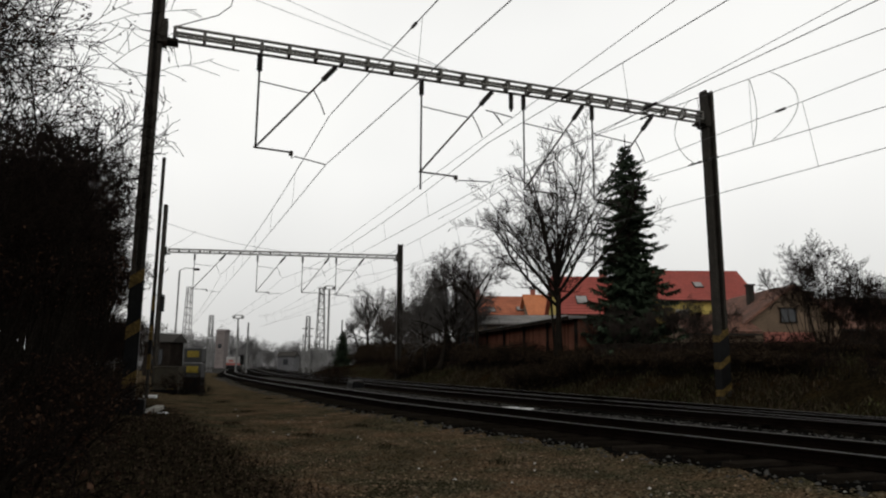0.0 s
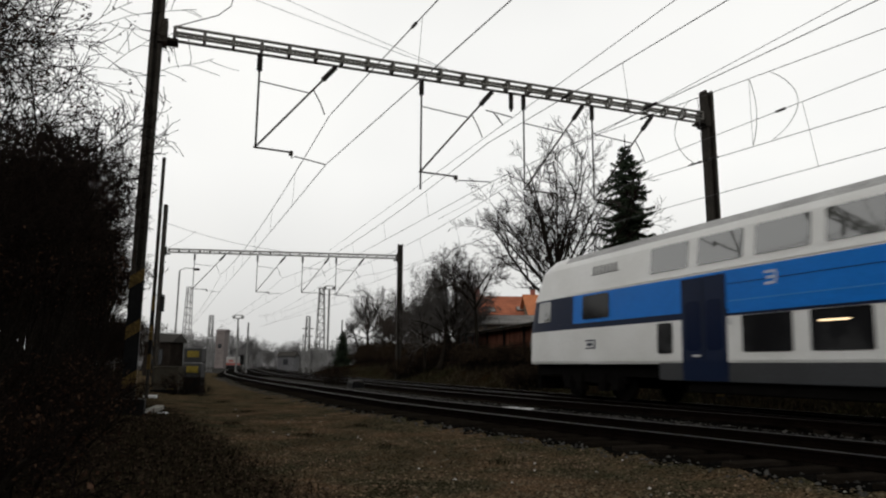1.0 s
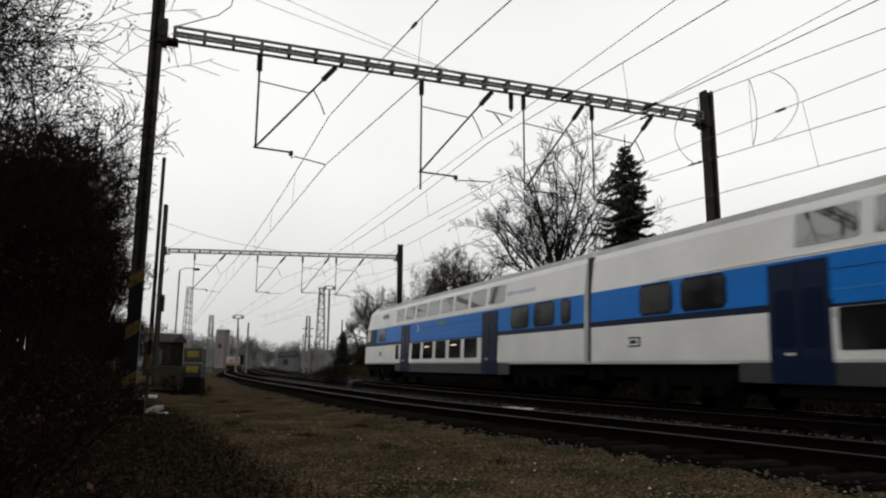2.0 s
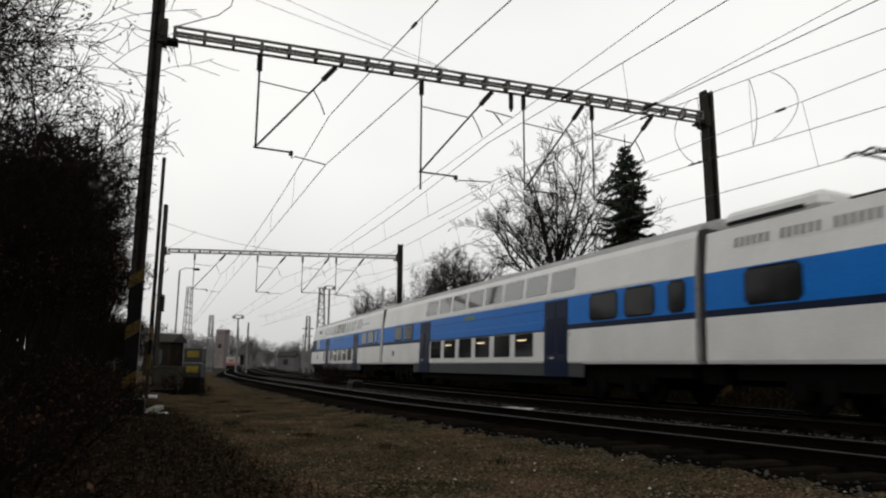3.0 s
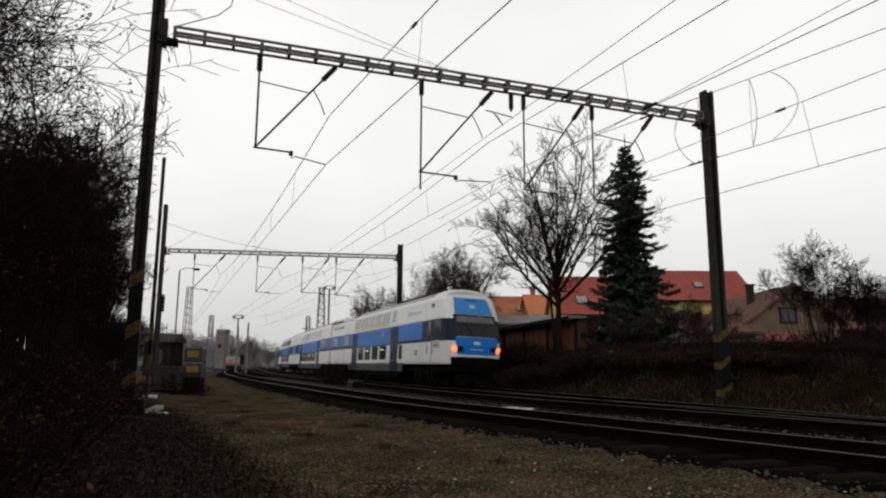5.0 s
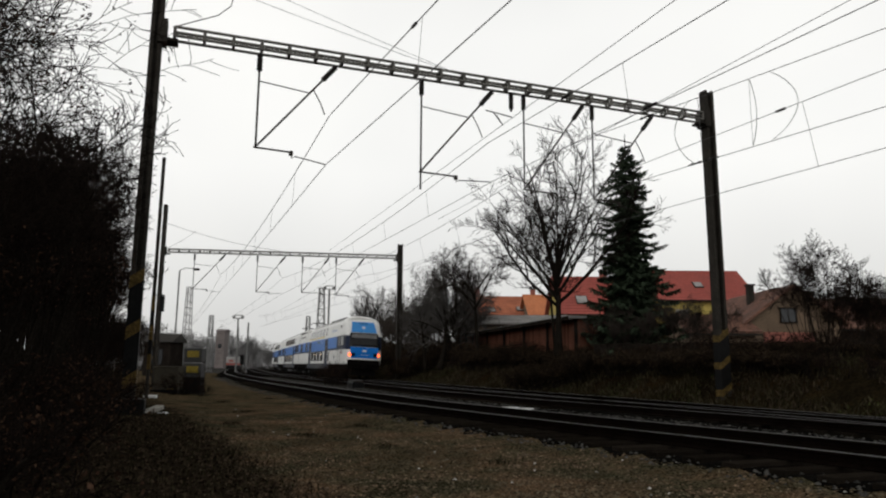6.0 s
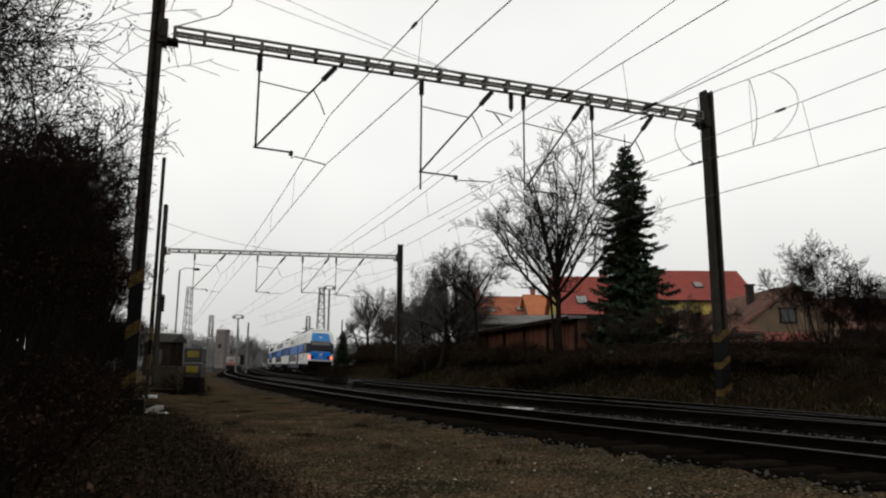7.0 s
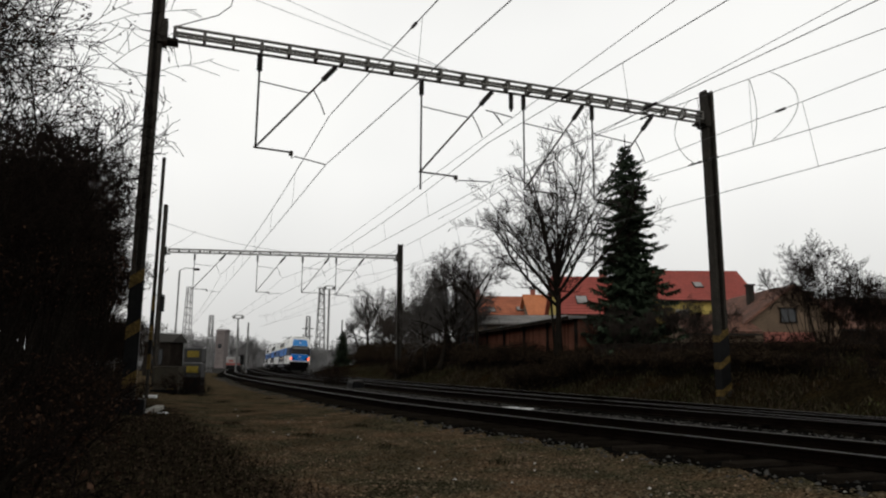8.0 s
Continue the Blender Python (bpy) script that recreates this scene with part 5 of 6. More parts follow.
plant("fir_tree", fir, 9.0, 33, 0, 1.0, "tall dark green fir tree with a thin top", "tree", "", 1.35)
plant("fir_tree", fir, -16.0, 112, 50, (1.0, 1.0, 0.6), "small distant dark fir tree", "tree")


# ---- grass and leaf litter ----
def blades(name, places, height, material, label, category, width=0.012):
    rng = random.Random(len(places))
    verts, faces = [], []
    for x, y, z in places:
        a = rng.uniform(0, 6.283)
        h = height * rng.uniform(0.4, 1.2)
        lean = h * rng.uniform(0.1, 0.8)
        c, s = math.cos(a), math.sin(a)
        b = len(verts)
        w = width * rng.uniform(0.7, 1.4)
        verts += [(x - s * w, y + c * w, z), (x + s * w, y - c * w, z), (x + c * lean * 0.4 + s * w * 0.7, y + s * lean * 0.4 - c * w * 0.7, z + h * 0.7), (x + c * lean, y + s * lean, z + h)]
        faces += [(b, b + 1, b + 2), (b, b + 2, b + 3)]
    return tagged(mesh_object(name, verts, faces, material), label, category, kind="stuff")


rnd = random.Random(9)
places = []
for _ in range(26000):
    s, k = rnd.uniform(-26, 50), 2.3 + 6.5 * rnd.random()
    p = on_line(s, k)
    if noise.noise((p.x * 0.6, p.y * 0.6, 2)) > -0.25:
        places.append((p.x, p.y, ground_height(p.x, p.y)))
blades("bank_grass", places, 0.26, GRASS, "withered brown and olive grass on the railway bank", "grass", 0.016)
moss, rusty = [], []
for x, y, z in places:
    v = noise.noise((x * 0.35, y * 0.35, 11))
    if v > 0.12:
        moss.append((x + 0.05, y, z))
    elif v < -0.1:
        rusty.append((x, y + 0.05, z))
blades("bank_moss", moss, 0.13, MOSS, "low green moss and fresh grass in patches on the bank", "moss", 0.022)
blades("bank_dead_leaves", rusty, 0.16, LITTER, "rusty brown dead stalks in patches on the bank", "dead stalks", 0.025)
places = []
for _ in range(14000):
    y = 4.5 + 15 * rnd.random() ** 1.3
    x = -0.5 * y + 2.1 - abs(rnd.gauss(0, 1.3)) + rnd.gauss(0, 0.25)
    places.append((x, y, ground_height(x, y)))
blades("verge_weeds", places[:5000], 0.08, GRASS, "low withered weeds on the verge", "weeds", 0.007)
tufts = []
for cx, cy in ((-3.66, 13.6), (-2.4, 12.7), (-4.6, 15.5), (-0.9, 11.2), (-3.0, 10.2), (0.8, 9.5), (-5.3, 19.0), (-1.7, 15.0), (-7.4, 24.0), (-6.5, 26.5)):
    for _ in range(rnd.randint(60, 130)):
        x, y = cx + rnd.gauss(0, 0.13), cy + rnd.gauss(0, 0.13)
        tufts.append((x, y, ground_height(x, y)))
blades("gravel_weeds", tufts, 0.08, GRASS, "small dark weed tufts growing in the gravel", "weeds", 0.006)
verts, faces = [], []
for x, y, z in places[3000:]:
    a, r = rnd.uniform(0, 6.283), rnd.uniform(0.015, 0.045)
    c, s = math.cos(a) * r, math.sin(a) * r
    b = len(verts)
    t = rnd.uniform(-0.02, 0.03)
    verts += [(x - c, y - s, z + 0.012), (x + s * 0.6, y - c * 0.6, z + 0.02 + t), (x + c, y + s, z + 0.015), (x - s * 0.6, y + c * 0.6, z + 0.02 - t * 0.3)]
    faces.append((b, b + 1, b + 2, b + 3))
tagged(mesh_object("leaf_litter", verts, faces, LITTER), "fallen brown leaves strewn over the verge", "leaf litter", kind="stuff")


# woods behind the viewer; the unseen shrubs and bank are added to darken reflections
rnd = random.Random(29)
for x in np.arange(-24, 7, 2.4):
    plant("tall_shrub", tall_shrubs[rnd.randrange(3)], x, -9.5 + rnd.uniform(-1, 1), rnd.uniform(0, 360), rnd.uniform(0.6, 0.9),
          "tall dark leafless shrub with dense twigs and withered leaves", "shrub", "thicket beside the tracks")
for x, y in ((-14, -14), (2, -15)):
    plant("bare_ash_tree", ash, x, y, rnd.uniform(0, 360), 1.2, "leafless ash tree on the bank", "tree", "bare trees on the bank")
for x in (16.4, 17.6, 18.9, 20.2, 21.6):
    plant("tall_shrub", tall_shrubs[rnd.randrange(2)], x, 28.5 + rnd.uniform(-0.4, 0.4), rnd.uniform(0, 360), (0.8, 0.8, rnd.uniform(0.46, 0.54)),
          "dense dark leafless shrub in front of the gardens", "shrub", "garden bushes")
# unseen shrubs added beyond the thicket so low train windows mirror less sky
for y in np.arange(44, 118, 6.0):
    plant("tall_shrub", tall_shrubs[rnd.randrange(2)], -0.5 * y - 5.0 - rnd.uniform(0, 3), y, rnd.uniform(0, 360), rnd.uniform(1.1, 1.5),
          "tall dark leafless shrub with dense twigs and withered leaves", "shrub", "thicket beside the tracks")
# ---- houses above the bank ----
def house(name, x0, x1, y0, deep, base, eave, ridge, turn, wall_m, roof_m, label, windows=(), chimneys=(), skylights=(), gable_front=False, frames=None):
    """A house with a pitched roof. Its front faces the tracks; windows: (x, z, width, height) on the front."""
    cx, w = (x0 + x1) / 2, x1 - x0
    ob = empty(name, Matrix.Translation((cx, y0, 0)) @ Matrix.Rotation(radians(turn), 4, "Z"), label, "house", "houses above the bank")
    h = eave - base
    part("wall", boxes(((w, deep, h), (0, deep / 2, base + h / 2))), wall_m, ob)
    over = 0.4
    if gable_front:
        verts = [(-w / 2, 0, eave), (w / 2, 0, eave), (0, 0, ridge), (-w / 2, deep, eave), (w / 2, deep, eave), (0, deep, ridge)]
        mesh_object("gable", verts[:3], [(0, 1, 2)], wall_m, ob)
        mesh_object("gable", verts[3:], [(2, 1, 0)], wall_m, ob)
        slopes = [((-w / 2 - over, -over, eave - over * (ridge - eave) / (w / 2)), (0, -over, ridge), (0, deep + over, ridge), (-w / 2 - over, deep + over, eave - over * (ridge - eave) / (w / 2))),
                  ((0, -over, ridge), (w / 2 + over, -over, eave - over * (ridge - eave) / (w / 2)), (w / 2 + over, deep + over, eave - over * (ridge - eave) / (w / 2)), (0, deep + over, ridge))]
    else:
        verts = [(-w / 2, 0, eave), (-w / 2, deep, eave), (-w / 2, deep / 2, ridge), (w / 2, 0, eave), (w / 2, deep, eave), (w / 2, deep / 2, ridge)]
        mesh_object("gable", verts[:3], [(0, 2, 1)], wall_m, ob)
        mesh_object("gable", verts[3:], [(0, 1, 2)], wall_m, ob)
        drop = over * (ridge - eave) / (deep / 2)
        slopes = [((-w / 2 - over, -over, eave - drop), (w / 2 + over, -over, eave - drop), (w / 2 + over, deep / 2, ridge), (-w / 2 - over, deep / 2, ridge)),
                  ((-w / 2 - over, deep / 2, ridge), (w / 2 + over, deep / 2, ridge), (w / 2 + over, deep + over, eave - drop), (-w / 2 - over, deep + over, eave - drop))]
    for quad in slopes:
        a, b, c, d = (Vector(q) for q in quad)
        n = (b - a).cross(d - a).normalized() * 0.14
        vs = [a, b, c, d, a + n, b + n, c + n, d + n]
        mesh_object("roof_slope", vs, [(4, 5, 6, 7), (3, 2, 1, 0), (0, 1, 5, 4), (1, 2, 6, 5), (2, 3, 7, 6), (3, 0, 4, 7)], roof_m, ob)
        # courses of tiles as shallow steps across the slope
        rows = 14
        up = (d - a) if not gable_front else (b - a if a.z < b.z else a - b)
        low0, low1 = (a, b) if not gable_front else ((a, d) if a.z < b.z else (b, c))
        for i in range(1, rows):
            p, q = low0 + up * (i / rows) + n * 1.06, low1 + up * (i / rows) + n * 1.06
            part("tile_course", bars((p, q, 0.05, 0.05)), roof_m, ob)
    if not gable_front:
        part("ridge_tiles", bars(((-w / 2 - over, deep / 2, ridge + 0.1), (w / 2 + over, deep / 2, ridge + 0.1), 0.3, 0.16)), roof_m, ob)
        part("gutter", bars(((-w / 2 - over, -over - 0.05, eave - 0.25), (w / 2 + over, -over - 0.05, eave - 0.25), 0.12, 0.12)), POLE, ob)
    for x, z, ww, wh in windows:
        win = part("window", boxes(((ww, 0.12, wh), (x, -0.01, z))), WINDOW_DARK, ob)
        part("window_frame", boxes(((ww + 0.16, 0.08, 0.08), (x, -0.05, z + wh / 2)), ((ww + 0.16, 0.12, 0.08), (x, -0.06, z - wh / 2)),
                                   ((0.08, 0.08, wh), (x - ww / 2, -0.05, z)), ((0.08, 0.08, wh), (x + ww / 2, -0.05, z)), ((0.06, 0.07, wh), (x, -0.05, z))), frames or PAPER, win)
    for x, y, z, s in chimneys:
        c = part("chimney", boxes(((s, s, 1.5), (x, y, z))), BRICK_RED if s > 0.5 else POLE, ob)
        part("chimney_cap", boxes(((s + 0.14, s + 0.14, 0.12), (x, y, z + 0.78))), POLE, c)
    slope = math.atan2(ridge - eave, deep / 2)
    for x, f, s in skylights:
        y, z = deep / 2 * f, eave + (ridge - eave) * f
        bm = bmesh.new()
        box(bm, (s, s * 1.2, 0.12), (x, y, z + 0.2), Matrix.Rotation(slope, 4, "X"))
        sk = part("skylight_frame", bm, POLE, ob)
        bm = bmesh.new()
        box(bm, (s - 0.16, s * 1.2 - 0.16, 0.1), (x, y - 0.03, z + 0.24), Matrix.Rotation(slope, 4, "X"))
        part("skylight_pane", bm, ROOFING, sk)
    return ob


house("orange_roof_house", 3.4, 12.6, 78, 9.5, 1.2, 6.1, 9.0, 3, PLASTER_TAN, TILE_ORANGE, "long house with an orange clay tile roof and two chimneys",
      ((-2, 3.6, 1.2, 1.4), (1, 3.6, 1.2, 1.4)), ((-3.6, 4.9, 9.3, 0.55), (3.1, 4.9, 9.3, 0.55)), ((-2.3, 0.35, 0.9), (1.0, 0.4, 0.8)))
house("pale_roof_house", 9.6, 13.2, 74, 8, 1.2, 5.9, 8.75, 3, PLASTER_TAN, TILE_PALE, "narrow house with a bright pale orange tile roof", ((0, 3.6, 1.2, 1.4),))
house("red_roof_house", 10.8, 18.2, 62, 9, 1.2, 5.75, 9.35, 0, PLASTER_YELLOW, TILE_RED, "yellow house with a red tile roof and a skylight",
      ((-1.7, 3.6, 1.1, 1.3), (1.6, 3.6, 1.1, 1.3)), ((1.0, 4.5, 9.4, 0.6),), ((-1.75, 0.28, 1.1),))
house("yellow_house", 18.6, 28.0, 62, 8.5, 1.2, 7.05, 9.95, 0, PLASTER_YELLOW, TILE_RED, "yellow plastered house with a smooth red tile roof",
      ((-1.8, 5.4, 1.1, 1.2), (1.9, 5.4, 1.1, 1.2)), (), ((0.35, 0.42, 0.85),))
house("brown_cottage", 19.4, 25.2, 44, 9, 1.2, 3.9, 6.1, 0, PLASTER_TAN, TILE_BROWN, "old tan cottage with brown tiles and a front gable",
      ((-0.35, 4.25, 1.0, 0.9),), ((-1.25, 3.2, 5.75, 0.4),), (), True, DARK_BOARD)
house("brown_outhouse", 15.4, 19.2, 43, 5, 1.2, 3.2, 4.2, 0, PLASTER_TAN, TILE_BROWN, "low outhouse with an old brown tile roof")
house("dark_barn", 25.0, 36.0, 44, 8, 1.0, 3.6, 5.6, -6, DARK_BOARD, TILE_BROWN, "long low barn with a dark old roof behind bushes")
part("red_wall_panel", boxes(((3.0, 0.25, 0.9), (21.2, 42.6, 2.65))), BRICK_RED, None)
tagged(bpy.data.objects["red_wall_panel"], "low red brick garden wall by the cottage", "garden wall")
house("grey_roof_store", 3.3, 9.2, 52, 5.5, 1.2, 4.15, 4.75, -4, PLASTER_TAN, ROOFING, "low store with a pale grey sheet roof")


def board_shed():
    """The long brown shed of upright boards, seen at a slant."""
    a, b = Vector((6.65, 34.2, 0)), Vector((1.5, 56.5, 0))
    length, turn = (b - a).length, math.atan2(b.y - a.y, b.x - a.x)
    ob = empty("board_shed", Matrix.Translation(a) @ Matrix.Rotation(turn, 4, "Z"), "long brown wooden board shed with a flat felt roof", "shed")
    part("core", boxes(((length, 3.0, 2.4), (length / 2, -1.55, 2.1))), WOOD_BROWN, ob)
    mes = []
    for w in (0.2, 0.24):
        me = bpy.data.meshes.new("board")
        bm = boxes(((w - 0.02, 0.035, 2.3), (0, 0, 2.12)))
        bm.to_mesh(me)
        bm.free()
        me.materials.append(WOOD_BROWN)
        mes.append(me)
    x = 0.1
    i = 0
    while x < length:
        child = new("board", mes[i % 2])
        child.parent = ob
        child.matrix_local = Matrix.Translation((x, -0.03 + 0.012 * (i % 3), 0))
        x += 0.22
        i += 1
    for k in range(7):
        part("post", boxes(((0.14, 0.14, 2.4), (0.07 + k * (length - 0.14) / 6, 0.06, 2.1))), DARK_BOARD, ob)
    part("roof", boxes(((length + 0.6, 4.0, 0.12), (length / 2, -1.4, 3.36))), ROOFING, ob)
    part("fascia", boxes(((length + 0.6, 0.06, 0.2), (length / 2, 0.62, 3.3))), DARK_BOARD, ob)


board_shed()


def board_fence(points, height, label):
    """A dark board fence from point to point on the bank."""
    ob = empty("board_fence", Matrix(), label, "fence")
    me = bpy.data.meshes.new("board")
    bm = boxes(((0.17, 0.025, height), (0, 0, height / 2)))
    bm.to_mesh(me)
    bm.free()
    me.materials.append(DARK_BOARD)
    rng = random.Random(4)
    for (x0, y0), (x1, y1) in zip(points, points[1:]):
        d = math.hypot(x1 - x0, y1 - y0)
        n = int(d / 0.19)
        turn = math.atan2(y1 - y0, x1 - x0)
        for i in range(n):
            x, y = x0 + (x1 - x0) * i / n, y0 + (y1 - y0) * i / n
            child = new("board", me)
            child.parent = ob
            child.matrix_local = Matrix.Translation((x, y, 1.05 + rng.uniform(-0.02, 0.02))) @ Matrix.Rotation(turn, 4, "Z")
        z = 1.05 + height * 0.75
        part("fence_rail", bars(((x0, y0 + 0.04, z), (x1, y1 + 0.04, z), 0.05, 0.08)), DARK_BOARD, ob)


board_fence([(7.0, 31.8), (13.5, 28.6), (22.0, 24.0)], 0.95, "low dark board fence along the top of the bank")


# ---- things beside the near track ----
def marker_cabinet():
    ob = empty("trackside_cabinet", Matrix.Translation((-10.65, 30, 0)), "grey trackside cabinet with two yellow panels", "trackside cabinet")
    bm = bmesh.new()
    box(bm, (0.8, 0.6, 0.8), (0, 0.1, 0.05), None, 0.04)
    part("plinth", bm, BLACK, ob)
    for z in (1.36, 0.72):
        bm = bmesh.new()
        box(bm, (0.78, 0.5, 0.6), (0, 0.1, z), None, 0.03)
        b = part("box", bm, CABINET, ob)
        bm = bmesh.new()
        box(bm, (0.5, 0.03, 0.28), (0.02, -0.165, z + 0.04), None, 0.01)
        part("yellow_panel", bm, YELLOW_BRIGHT, b, "yellow painted panel")
    part("post", boxes(((0.1, 0.1, 1.9), (0.3, 0.45, 0.7))), POLE, ob)


CABINET = surface("grey_cabinet_paint", (0.05, 0.05, 0.05), 0.7, 0, 0.3, 3, 30, 0.1)
YELLOW_BRIGHT = surface("yellow_panel_paint", (0.3, 0.22, 0.02), 0.6, 0, 0.25, 3, 30, 0.1)
marker_cabinet()


def low_hut(x, y):
    ob = empty("cream_panel_box", Matrix.Translation((x, y, 0)), "dirty cream panelled box on the ground", "equipment box")
    bm = bmesh.new()
    box(bm, (1.0, 0.7, 0.95), (0, 0, 0.35), None, 0.03)
    part("case", bm, CREAM, ob)
    bm = bmesh.new()
    box(bm, (1.1, 0.8, 0.06), (0, 0, 0.85), None, 0.02)
    part("lid", bm, CREAM, ob)
    part("yellow_edge", boxes(((0.4, 0.03, 0.08), (0.28, -0.365, -0.05))), YELLOW_BRIGHT, ob)
    part("base", boxes(((1.1, 0.9, 0.3), (0, 0, -0.2))), BLACK, ob)


low_hut(-11.35, 29.2)
for x, y, k in ((-10.5, 28.6, 0.55), (-11.6, 27.6, 0.3), (-10.4, 27.4, 0.35), (-9.5, 28.0, 0.3)):
    plant("low_shrub", low_shrubs[1], x, y, 40 * k * 10, k, "low dark bramble in front of the cabinet", "bramble", "brambles beside the tracks")


def slab(x, y, size, tilt, turn, material, name, label, category, z=None):
    bm = bmesh.new()
    box(bm, size, (0, 0, size[2] / 2), None, 0.015)
    me = bpy.data.meshes.new(name)
    bm.to_mesh(me)
    bm.free()
    me.materials.append(material)
    ob = new(name, me)
    ob.matrix_world = Matrix.Translation((x, y, ground_height(x, y) - 0.02 if z is None else z)) @ Matrix.Rotation(radians(turn), 4, "Z") @ Matrix.Rotation(radians(tilt), 4, "X")
    tagged(ob, label, category)


slab(-6.99, 16.87, (0.26, 0.75, 0.1), 16, -28, CONCRETE, "concrete_slab", "short pale concrete slab lying tilted on the verge", "concrete slab")
slab(-10.02, 24.26, (0.42, 0.24, 0.1), 8, 10, PAPER, "plastic_sack", "crumpled white plastic sack lying on the verge", "litter")
slab(-6.7, 17.0, (0.22, 0.16, 0.06), 5, 50, PAPER, "paper_scrap", "scrap of white paper on the verge", "litter")
slab(1.90, 19.91, (0.5, 0.2, 0.05), 4, -24, PAPER, "white_board", "pale broken board lying between the tracks", "litter", -0.215)
slab(2.30, 19.44, (0.42, 0.16, 0.05), 3, -14, PAPER, "white_board", "pale broken board lying between the tracks", "litter", -0.215)
slab(0.07, 35.94, (0.9, 0.2, 0.06), 2, -18, PAPER, "white_board", "pale broken board lying between the tracks", "litter", -0.215)
slab(-7.15, 16.0, (0.8, 0.7, 0.36), 0, 20, BLACK, "black_box", "black weathered box at the foot of a mast", "equipment box")


def point_machine(x, y, turn):
    """The low dark motor box of a turnout with its cover and rods."""
    ob = empty("point_machine", Matrix.Translation((x, y, -0.25)) @ Matrix.Rotation(radians(turn), 4, "Z"), "low dark metal point machine box beside a rail", "point machine")
    bm = bmesh.new()
    box(bm, (1.7, 0.6, 0.36), (0, 0, 0.18), None, 0.05)
    part("case", bm, BLACK, ob)
    bm = bmesh.new()
    box(bm, (1.5, 0.5, 0.08), (0, 0, 0.4), None, 0.03)
    part("cover", bm, POLE, ob)
    part("throw_rod", rods(([(0.2, 0.3, 0.15), (0.2, 1.2, 0.15)], 0.03)), POLE, ob)


point_machine(-4.55, 36.9, 108)
for x, y in ((-6.9, 43), (-6.2, 41.5)):
    plant("low_shrub", low_shrubs[0], x, y, 30, 0.75, "dark weeds between the tracks", "bramble", "weeds between the tracks")


# ---- masts, lamps and buildings of the station beyond ----
def lattice_mast(x, y, height, foot, head, label, arms=()):
    ob = empty("lattice_mast", Matrix.Translation((x, y, -0.3)), label, "lattice mast", "masts along the line")
    corner = lambda sx, sy, z: (sx * (foot + (head - foot) * z / height) / 2, sy * (foot + (head - foot) * z / height) / 2, z)
    for sx in (-1, 1):
        for sy in (-1, 1):
            part("leg", bars((corner(sx, sy, 0), corner(sx, sy, height), 0.1)), POLE_HAZED, ob)
    n = int(height / 1.1)
    for i in range(n):
        z0, z1 = height * i / n, height * (i + 1) / n
        for sy in (-1, 1):
            part("brace", bars((corner(-1, sy, z0), corner(1, sy, z1), 0.06), (corner(-1, sy, z1), corner(1, sy, z1), 0.06)), POLE_HAZED, ob)
    for z, w in arms:
        part("cross_arm", bars(((-w, 0, z), (w, 0, z), 0.12)), POLE_HAZED, ob)
    return ob


def plain_mast(x, y, height, r, label, head=None, name="mast", material=None):
    ob = empty(name, Matrix.Translation((x, y, -0.3)), label, "mast", "masts along the line")
    part("shaft", rods(([(0, 0, 0), (0, 0, height)], r, 8)), material or POLE_HAZED, ob)
    if head == "lamp":
        part("arm", rods(([(0, 0, height), (0.5, 0, height + 0.25), (1.3, 0, height + 0.2)], r * 0.5)), POLE_HAZED, ob)
        part("lamp_head", boxes(((0.5, 0.3, 0.18), (1.5, 0, height + 0.12))), POLE, ob)
    if head == "cross":
        part("cross_arm", boxes(((1.7, 0.14, 0.14), (0, 0, height)), ((1.2, 0.14, 0.14), (0, 0, height + 0.5))), POLE_HAZED, ob)
        for dx in (-0.7, 0.7):
            part("flood_lamp", boxes(((0.4, 0.3, 0.35), (dx, 0, height + 0.25))), POLE_HAZED, ob)
    if head == "signal":
        part("signal_head", boxes(((0.4, 0.3, 1.1), (0, 0, height - 0.4))), BLACK, ob)
        part("signal_hood", boxes(((0.5, 0.5, 0.06), (0, -0.2, height + 0.2))), BLACK, ob)
    return ob


lattice_mast(-40.4, 110, 13.4, 1.3, 0.7, "pale grey lattice mast against the sky")
lattice_mast(-19.3, 110, 13.4, 1.6, 0.7, "tall lattice mast with a flood lamp rig", ((13.2, 0.6),))
lattice_mast(-21.7, 112, 9.0, 0.9, 0.5, "lower lattice mast carrying equipment", ((7.0, 0.9), (5.8, 0.8)))
lattice_mast(-37.0, 111, 9.0, 0.8, 0.5, "distant grey lattice mast")
plain_mast(-18.1, 110, 13.2, 0.16, "tall round mast with a cluster of flood lamps", "cross")
plain_mast(-33.0, 112, 8.6, 0.13, "distant mast with a cross arm", "cross")
plain_mast(-31.3, 112, 7.9, 0.14, "thin grey pole beyond the tracks")
plain_mast(-16.2, 112, 8.4, 0.12, "thin grey pole beyond the tracks")
plain_mast(-23.8, 62, 9.6, 0.07, "tall thin street lamp with a bent arm", "lamp", "street_lamp")
plain_mast(-10.05, 24.0, 8.6, 0.062, "thin dark mast with worn yellow and black stripes", None, "striped_mast", POLE)
foot = bpy.data.objects["striped_mast"]
for i in range(5):
    part("warning_stripe", rods(([(0, 0, 1.1 + 0.5 * i), (0, 0, 1.6 + 0.5 * i)], 0.07, 8)), YELLOW if i % 2 == 0 else BLACK, foot)
plain_mast(-14.0, 34.0, 9.2, 0.06, "thin dark line-side pole", None, "line_pole", POLE)
plain_mast(-20.1, 49.3, 5.9, 0.09, "signal with a dark head on a slim post", "signal", "signal_post", POLE)
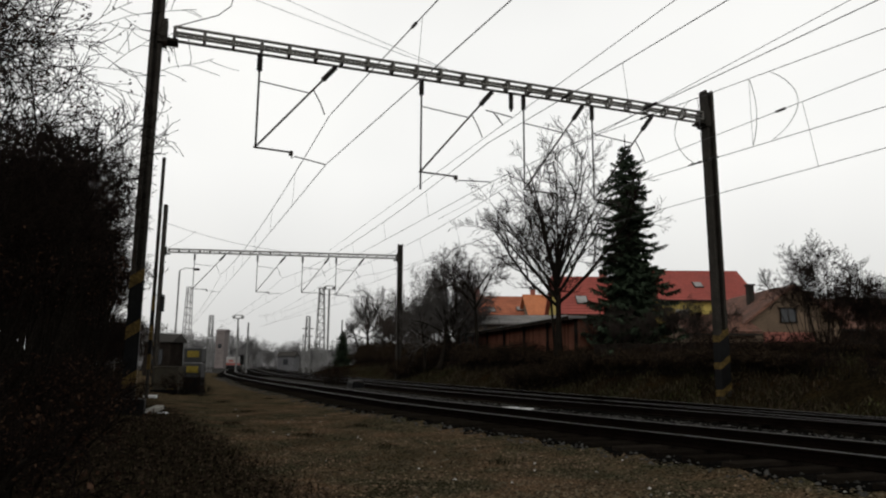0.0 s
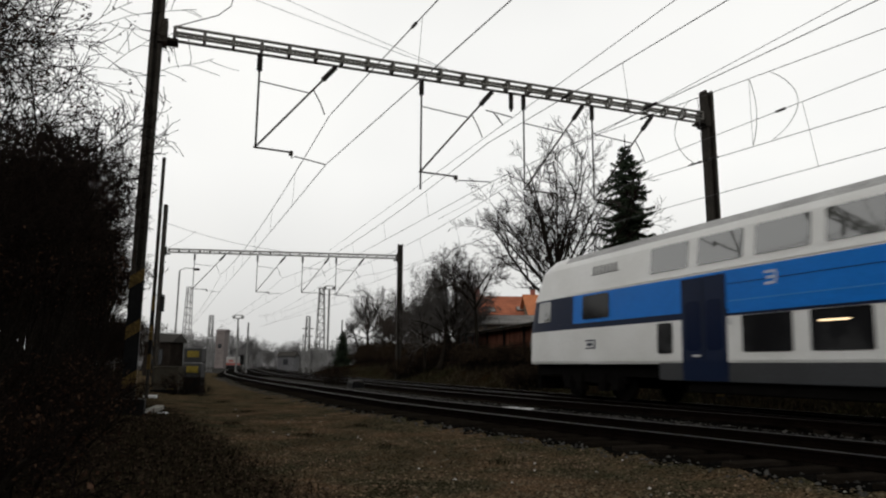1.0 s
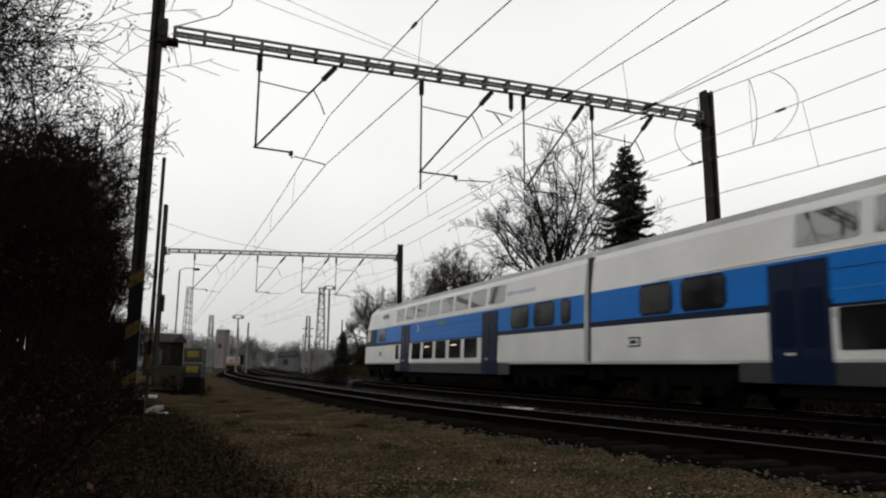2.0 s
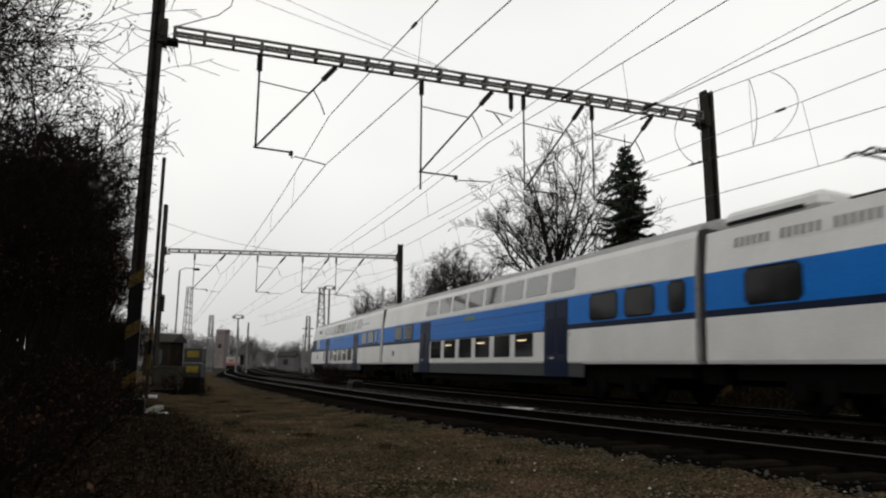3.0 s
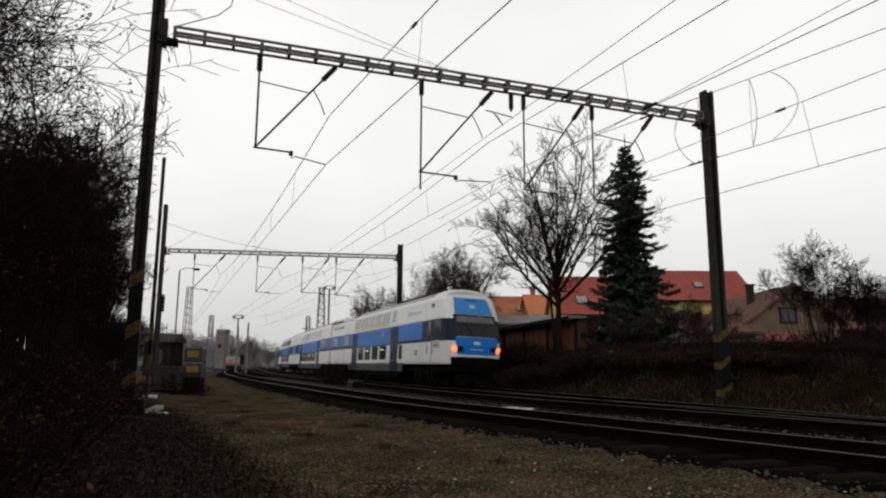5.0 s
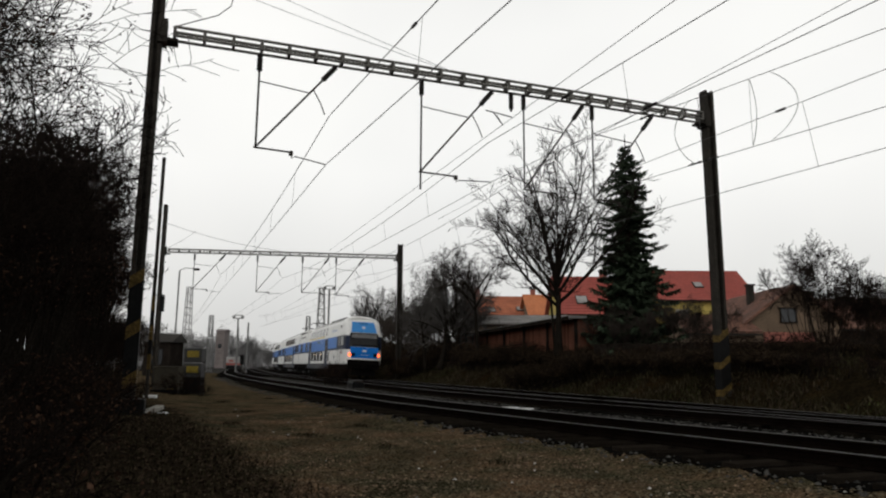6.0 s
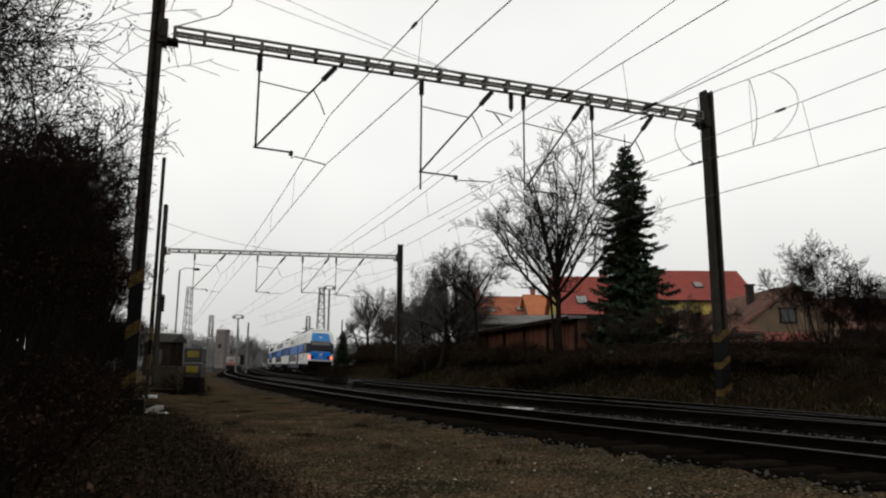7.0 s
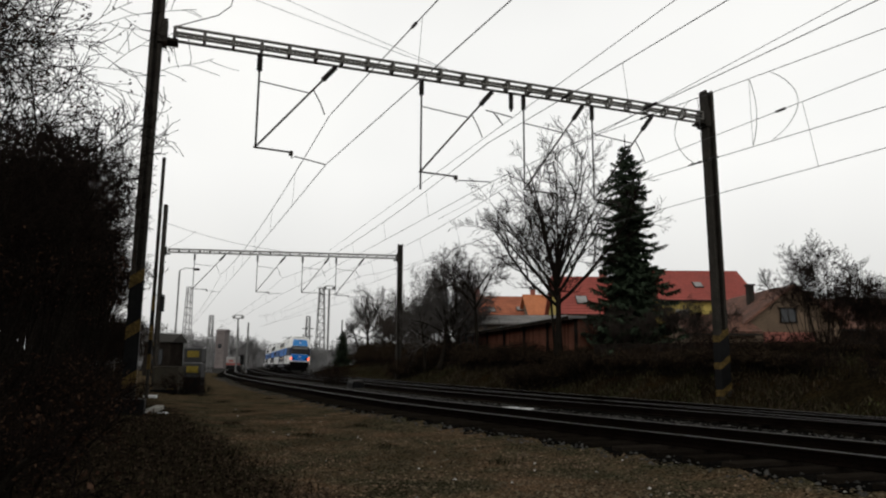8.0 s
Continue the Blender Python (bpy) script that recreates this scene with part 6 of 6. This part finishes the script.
for i, (x, y, h) in enumerate(((-44, 150, 9.0), (-29, 165, 9.0), (-36, 180, 9.0), (-25, 190, 8.6), (-52, 170, 9.2), (-21, 150, 8.8), (-33, 210, 8.5), (-47, 220, 8.6))):
    plain_mast(x, y, h, 0.13, "distant slim catenary mast", None, "catenary_mast")


def far_building(name, x, y, w, d, h, roof, material, label, roof_material=None):
    ob = empty(name, Matrix.Translation((x, y, -0.3)), label, "building", "distant buildings")
    part("wall", boxes(((w, d, h), (0, 0, h / 2))), material, ob)
    verts = [(-w / 2 - 0.3, -d / 2 - 0.3, h), (w / 2 + 0.3, -d / 2 - 0.3, h), (w / 2 + 0.3, d / 2 + 0.3, h), (-w / 2 - 0.3, d / 2 + 0.3, h), (-w / 2 - 0.3, 0, h + roof), (w / 2 + 0.3, 0, h + roof)]
    mesh_object("roof", verts, [(0, 1, 5, 4), (2, 3, 4, 5), (0, 4, 3), (1, 2, 5), (3, 2, 1, 0)], roof_material or POLE, ob)
    n = max(1, int(w / 3))
    for i in range(n):
        part("window", boxes(((1.0, 0.1, 1.2), (-w / 2 + (i + 0.5) * w / n, -d / 2 - 0.02, h * 0.6))), WINDOW_DARK, ob)
    return ob


far_building("signal_hut", -23.9, 60, 2.2, 3.0, 3.1, 0.75, DARK_BOARD, "small dark hut with a flat overhanging roof beside the line")
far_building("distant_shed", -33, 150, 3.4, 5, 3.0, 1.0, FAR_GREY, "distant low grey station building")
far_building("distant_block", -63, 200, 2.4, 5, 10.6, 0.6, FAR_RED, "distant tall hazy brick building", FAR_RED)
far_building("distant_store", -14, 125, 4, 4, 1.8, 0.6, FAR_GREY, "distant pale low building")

# a white trolley standing beyond the tracks
def parked_wagon(x, y):
    ob = empty("parked_railcar", Matrix.Translation((x, y, -0.05)), "distant white rail trolley with a red band", "rail vehicle")
    bm = bmesh.new()
    box(bm, (2.1, 3.4, 1.2), (0, 1.7, 1.75), None, 0.18)
    part("body", bm, ROOFING, ob)
    part("red_band", boxes(((2.14, 3.44, 0.3), (0, 1.7, 1.05))), TILE_RED, ob)
    part("red_mark", boxes(((0.9, 0.04, 0.3), (0, -0.01, 1.7))), TILE_RED, ob)
    part("roof", boxes(((2.2, 3.2, 0.16), (0, 1.7, 2.4))), TRAIN_ROOF, ob)
    part("running_gear", boxes(((2.0, 3.2, 0.75), (0, 1.7, 0.42))), BLACK, ob)


parked_wagon(-42.2, 140)
plain_mast(-24.6, 86, 2.2, 0.08, "low dark shunting signal", "signal", "shunting_signal", POLE)

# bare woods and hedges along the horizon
# far copies take their haze from the twig colour
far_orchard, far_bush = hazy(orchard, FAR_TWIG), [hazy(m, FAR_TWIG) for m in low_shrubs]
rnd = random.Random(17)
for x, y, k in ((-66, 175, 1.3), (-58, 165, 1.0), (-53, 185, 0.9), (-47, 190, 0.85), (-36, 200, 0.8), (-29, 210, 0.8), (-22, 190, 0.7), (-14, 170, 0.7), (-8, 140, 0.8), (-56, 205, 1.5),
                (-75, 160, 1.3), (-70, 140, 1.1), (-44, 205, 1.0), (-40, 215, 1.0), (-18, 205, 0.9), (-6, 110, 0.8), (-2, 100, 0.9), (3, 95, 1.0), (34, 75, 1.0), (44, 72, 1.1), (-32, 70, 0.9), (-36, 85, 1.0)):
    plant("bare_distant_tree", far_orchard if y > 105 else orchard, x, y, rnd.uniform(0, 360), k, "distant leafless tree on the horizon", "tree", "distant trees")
for i in range(22):
    x = -105 + i * 5.2 + rnd.uniform(-1.5, 1.5)
    plant("distant_hedge_bush", far_bush[i % 2], x, 235 + rnd.uniform(-15, 15), rnd.uniform(0, 360), rnd.uniform(4.0, 6.5), "distant hedge bush with haze painted into its grey twigs", "hedge", "distant hedge")
slab(-2.05, 7.55, (0.12, 0.07, 0.02), 3, 35, PAPER, "paper_scrap", "scrap of white paper on the verge", "litter")
slab(-1.95, 7.9, (0.1, 0.05, 0.02), 4, -20, PAPER, "paper_scrap", "scrap of white paper on the verge", "litter")
slab(-3.6, 11.4, (0.07, 0.06, 0.02), 4, 10, PAPER, "paper_scrap", "scrap of white paper on the verge", "litter")


def far_woods():
    """A low line of woods that closes the view, haze put into its colour."""
    verts, faces = [], []
    n = 140
    for i in range(n + 1):
        x = -420 + 560 * i / n
        y = 430 + 12 * noise.noise((i * 0.13, 0, 7))
        h = 9.0 + 5.0 * noise.noise((i * 0.11, 3, 0)) + 2.6 * noise.noise((i * 0.57, 1, 0))
        verts += [(x, y, -0.5), (x, y + 2, h * 0.75), (x + 1.2 * noise.noise((i, 9, 0)), y + 8, h), (x, y + 30, -0.5)]
    for i in range(n):
        for k in range(3):
            faces.append((i * 4 + k, i * 4 + 4 + k, i * 4 + 5 + k, i * 4 + 1 + k))
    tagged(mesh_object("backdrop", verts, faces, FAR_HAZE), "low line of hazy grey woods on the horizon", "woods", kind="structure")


far_woods()


# ---- what moves ----
def motions():
    """The train rolls away along its track, braking gently; each car sits on its two bogies."""
    for i, car in enumerate(cars):
        rows = []
        for j in range(0, 41):
            t = 0.2 * j
            front = 22.327 * (t - 1.2) - 0.2527 * (t - 1.2) ** 2
            mid = front - CAR * (i + 0.5)
            a, b = on_line(mid - 9.3), on_line(mid + 9.3)
            d = b - a
            m = Matrix.Translation((a + b) / 2) @ Matrix.Rotation(math.atan2(d.y, d.x), 4, "Z") @ Matrix.Rotation(CANT, 4, "X")
            rows.append((t, m))
        walk(car, rows)


motions()
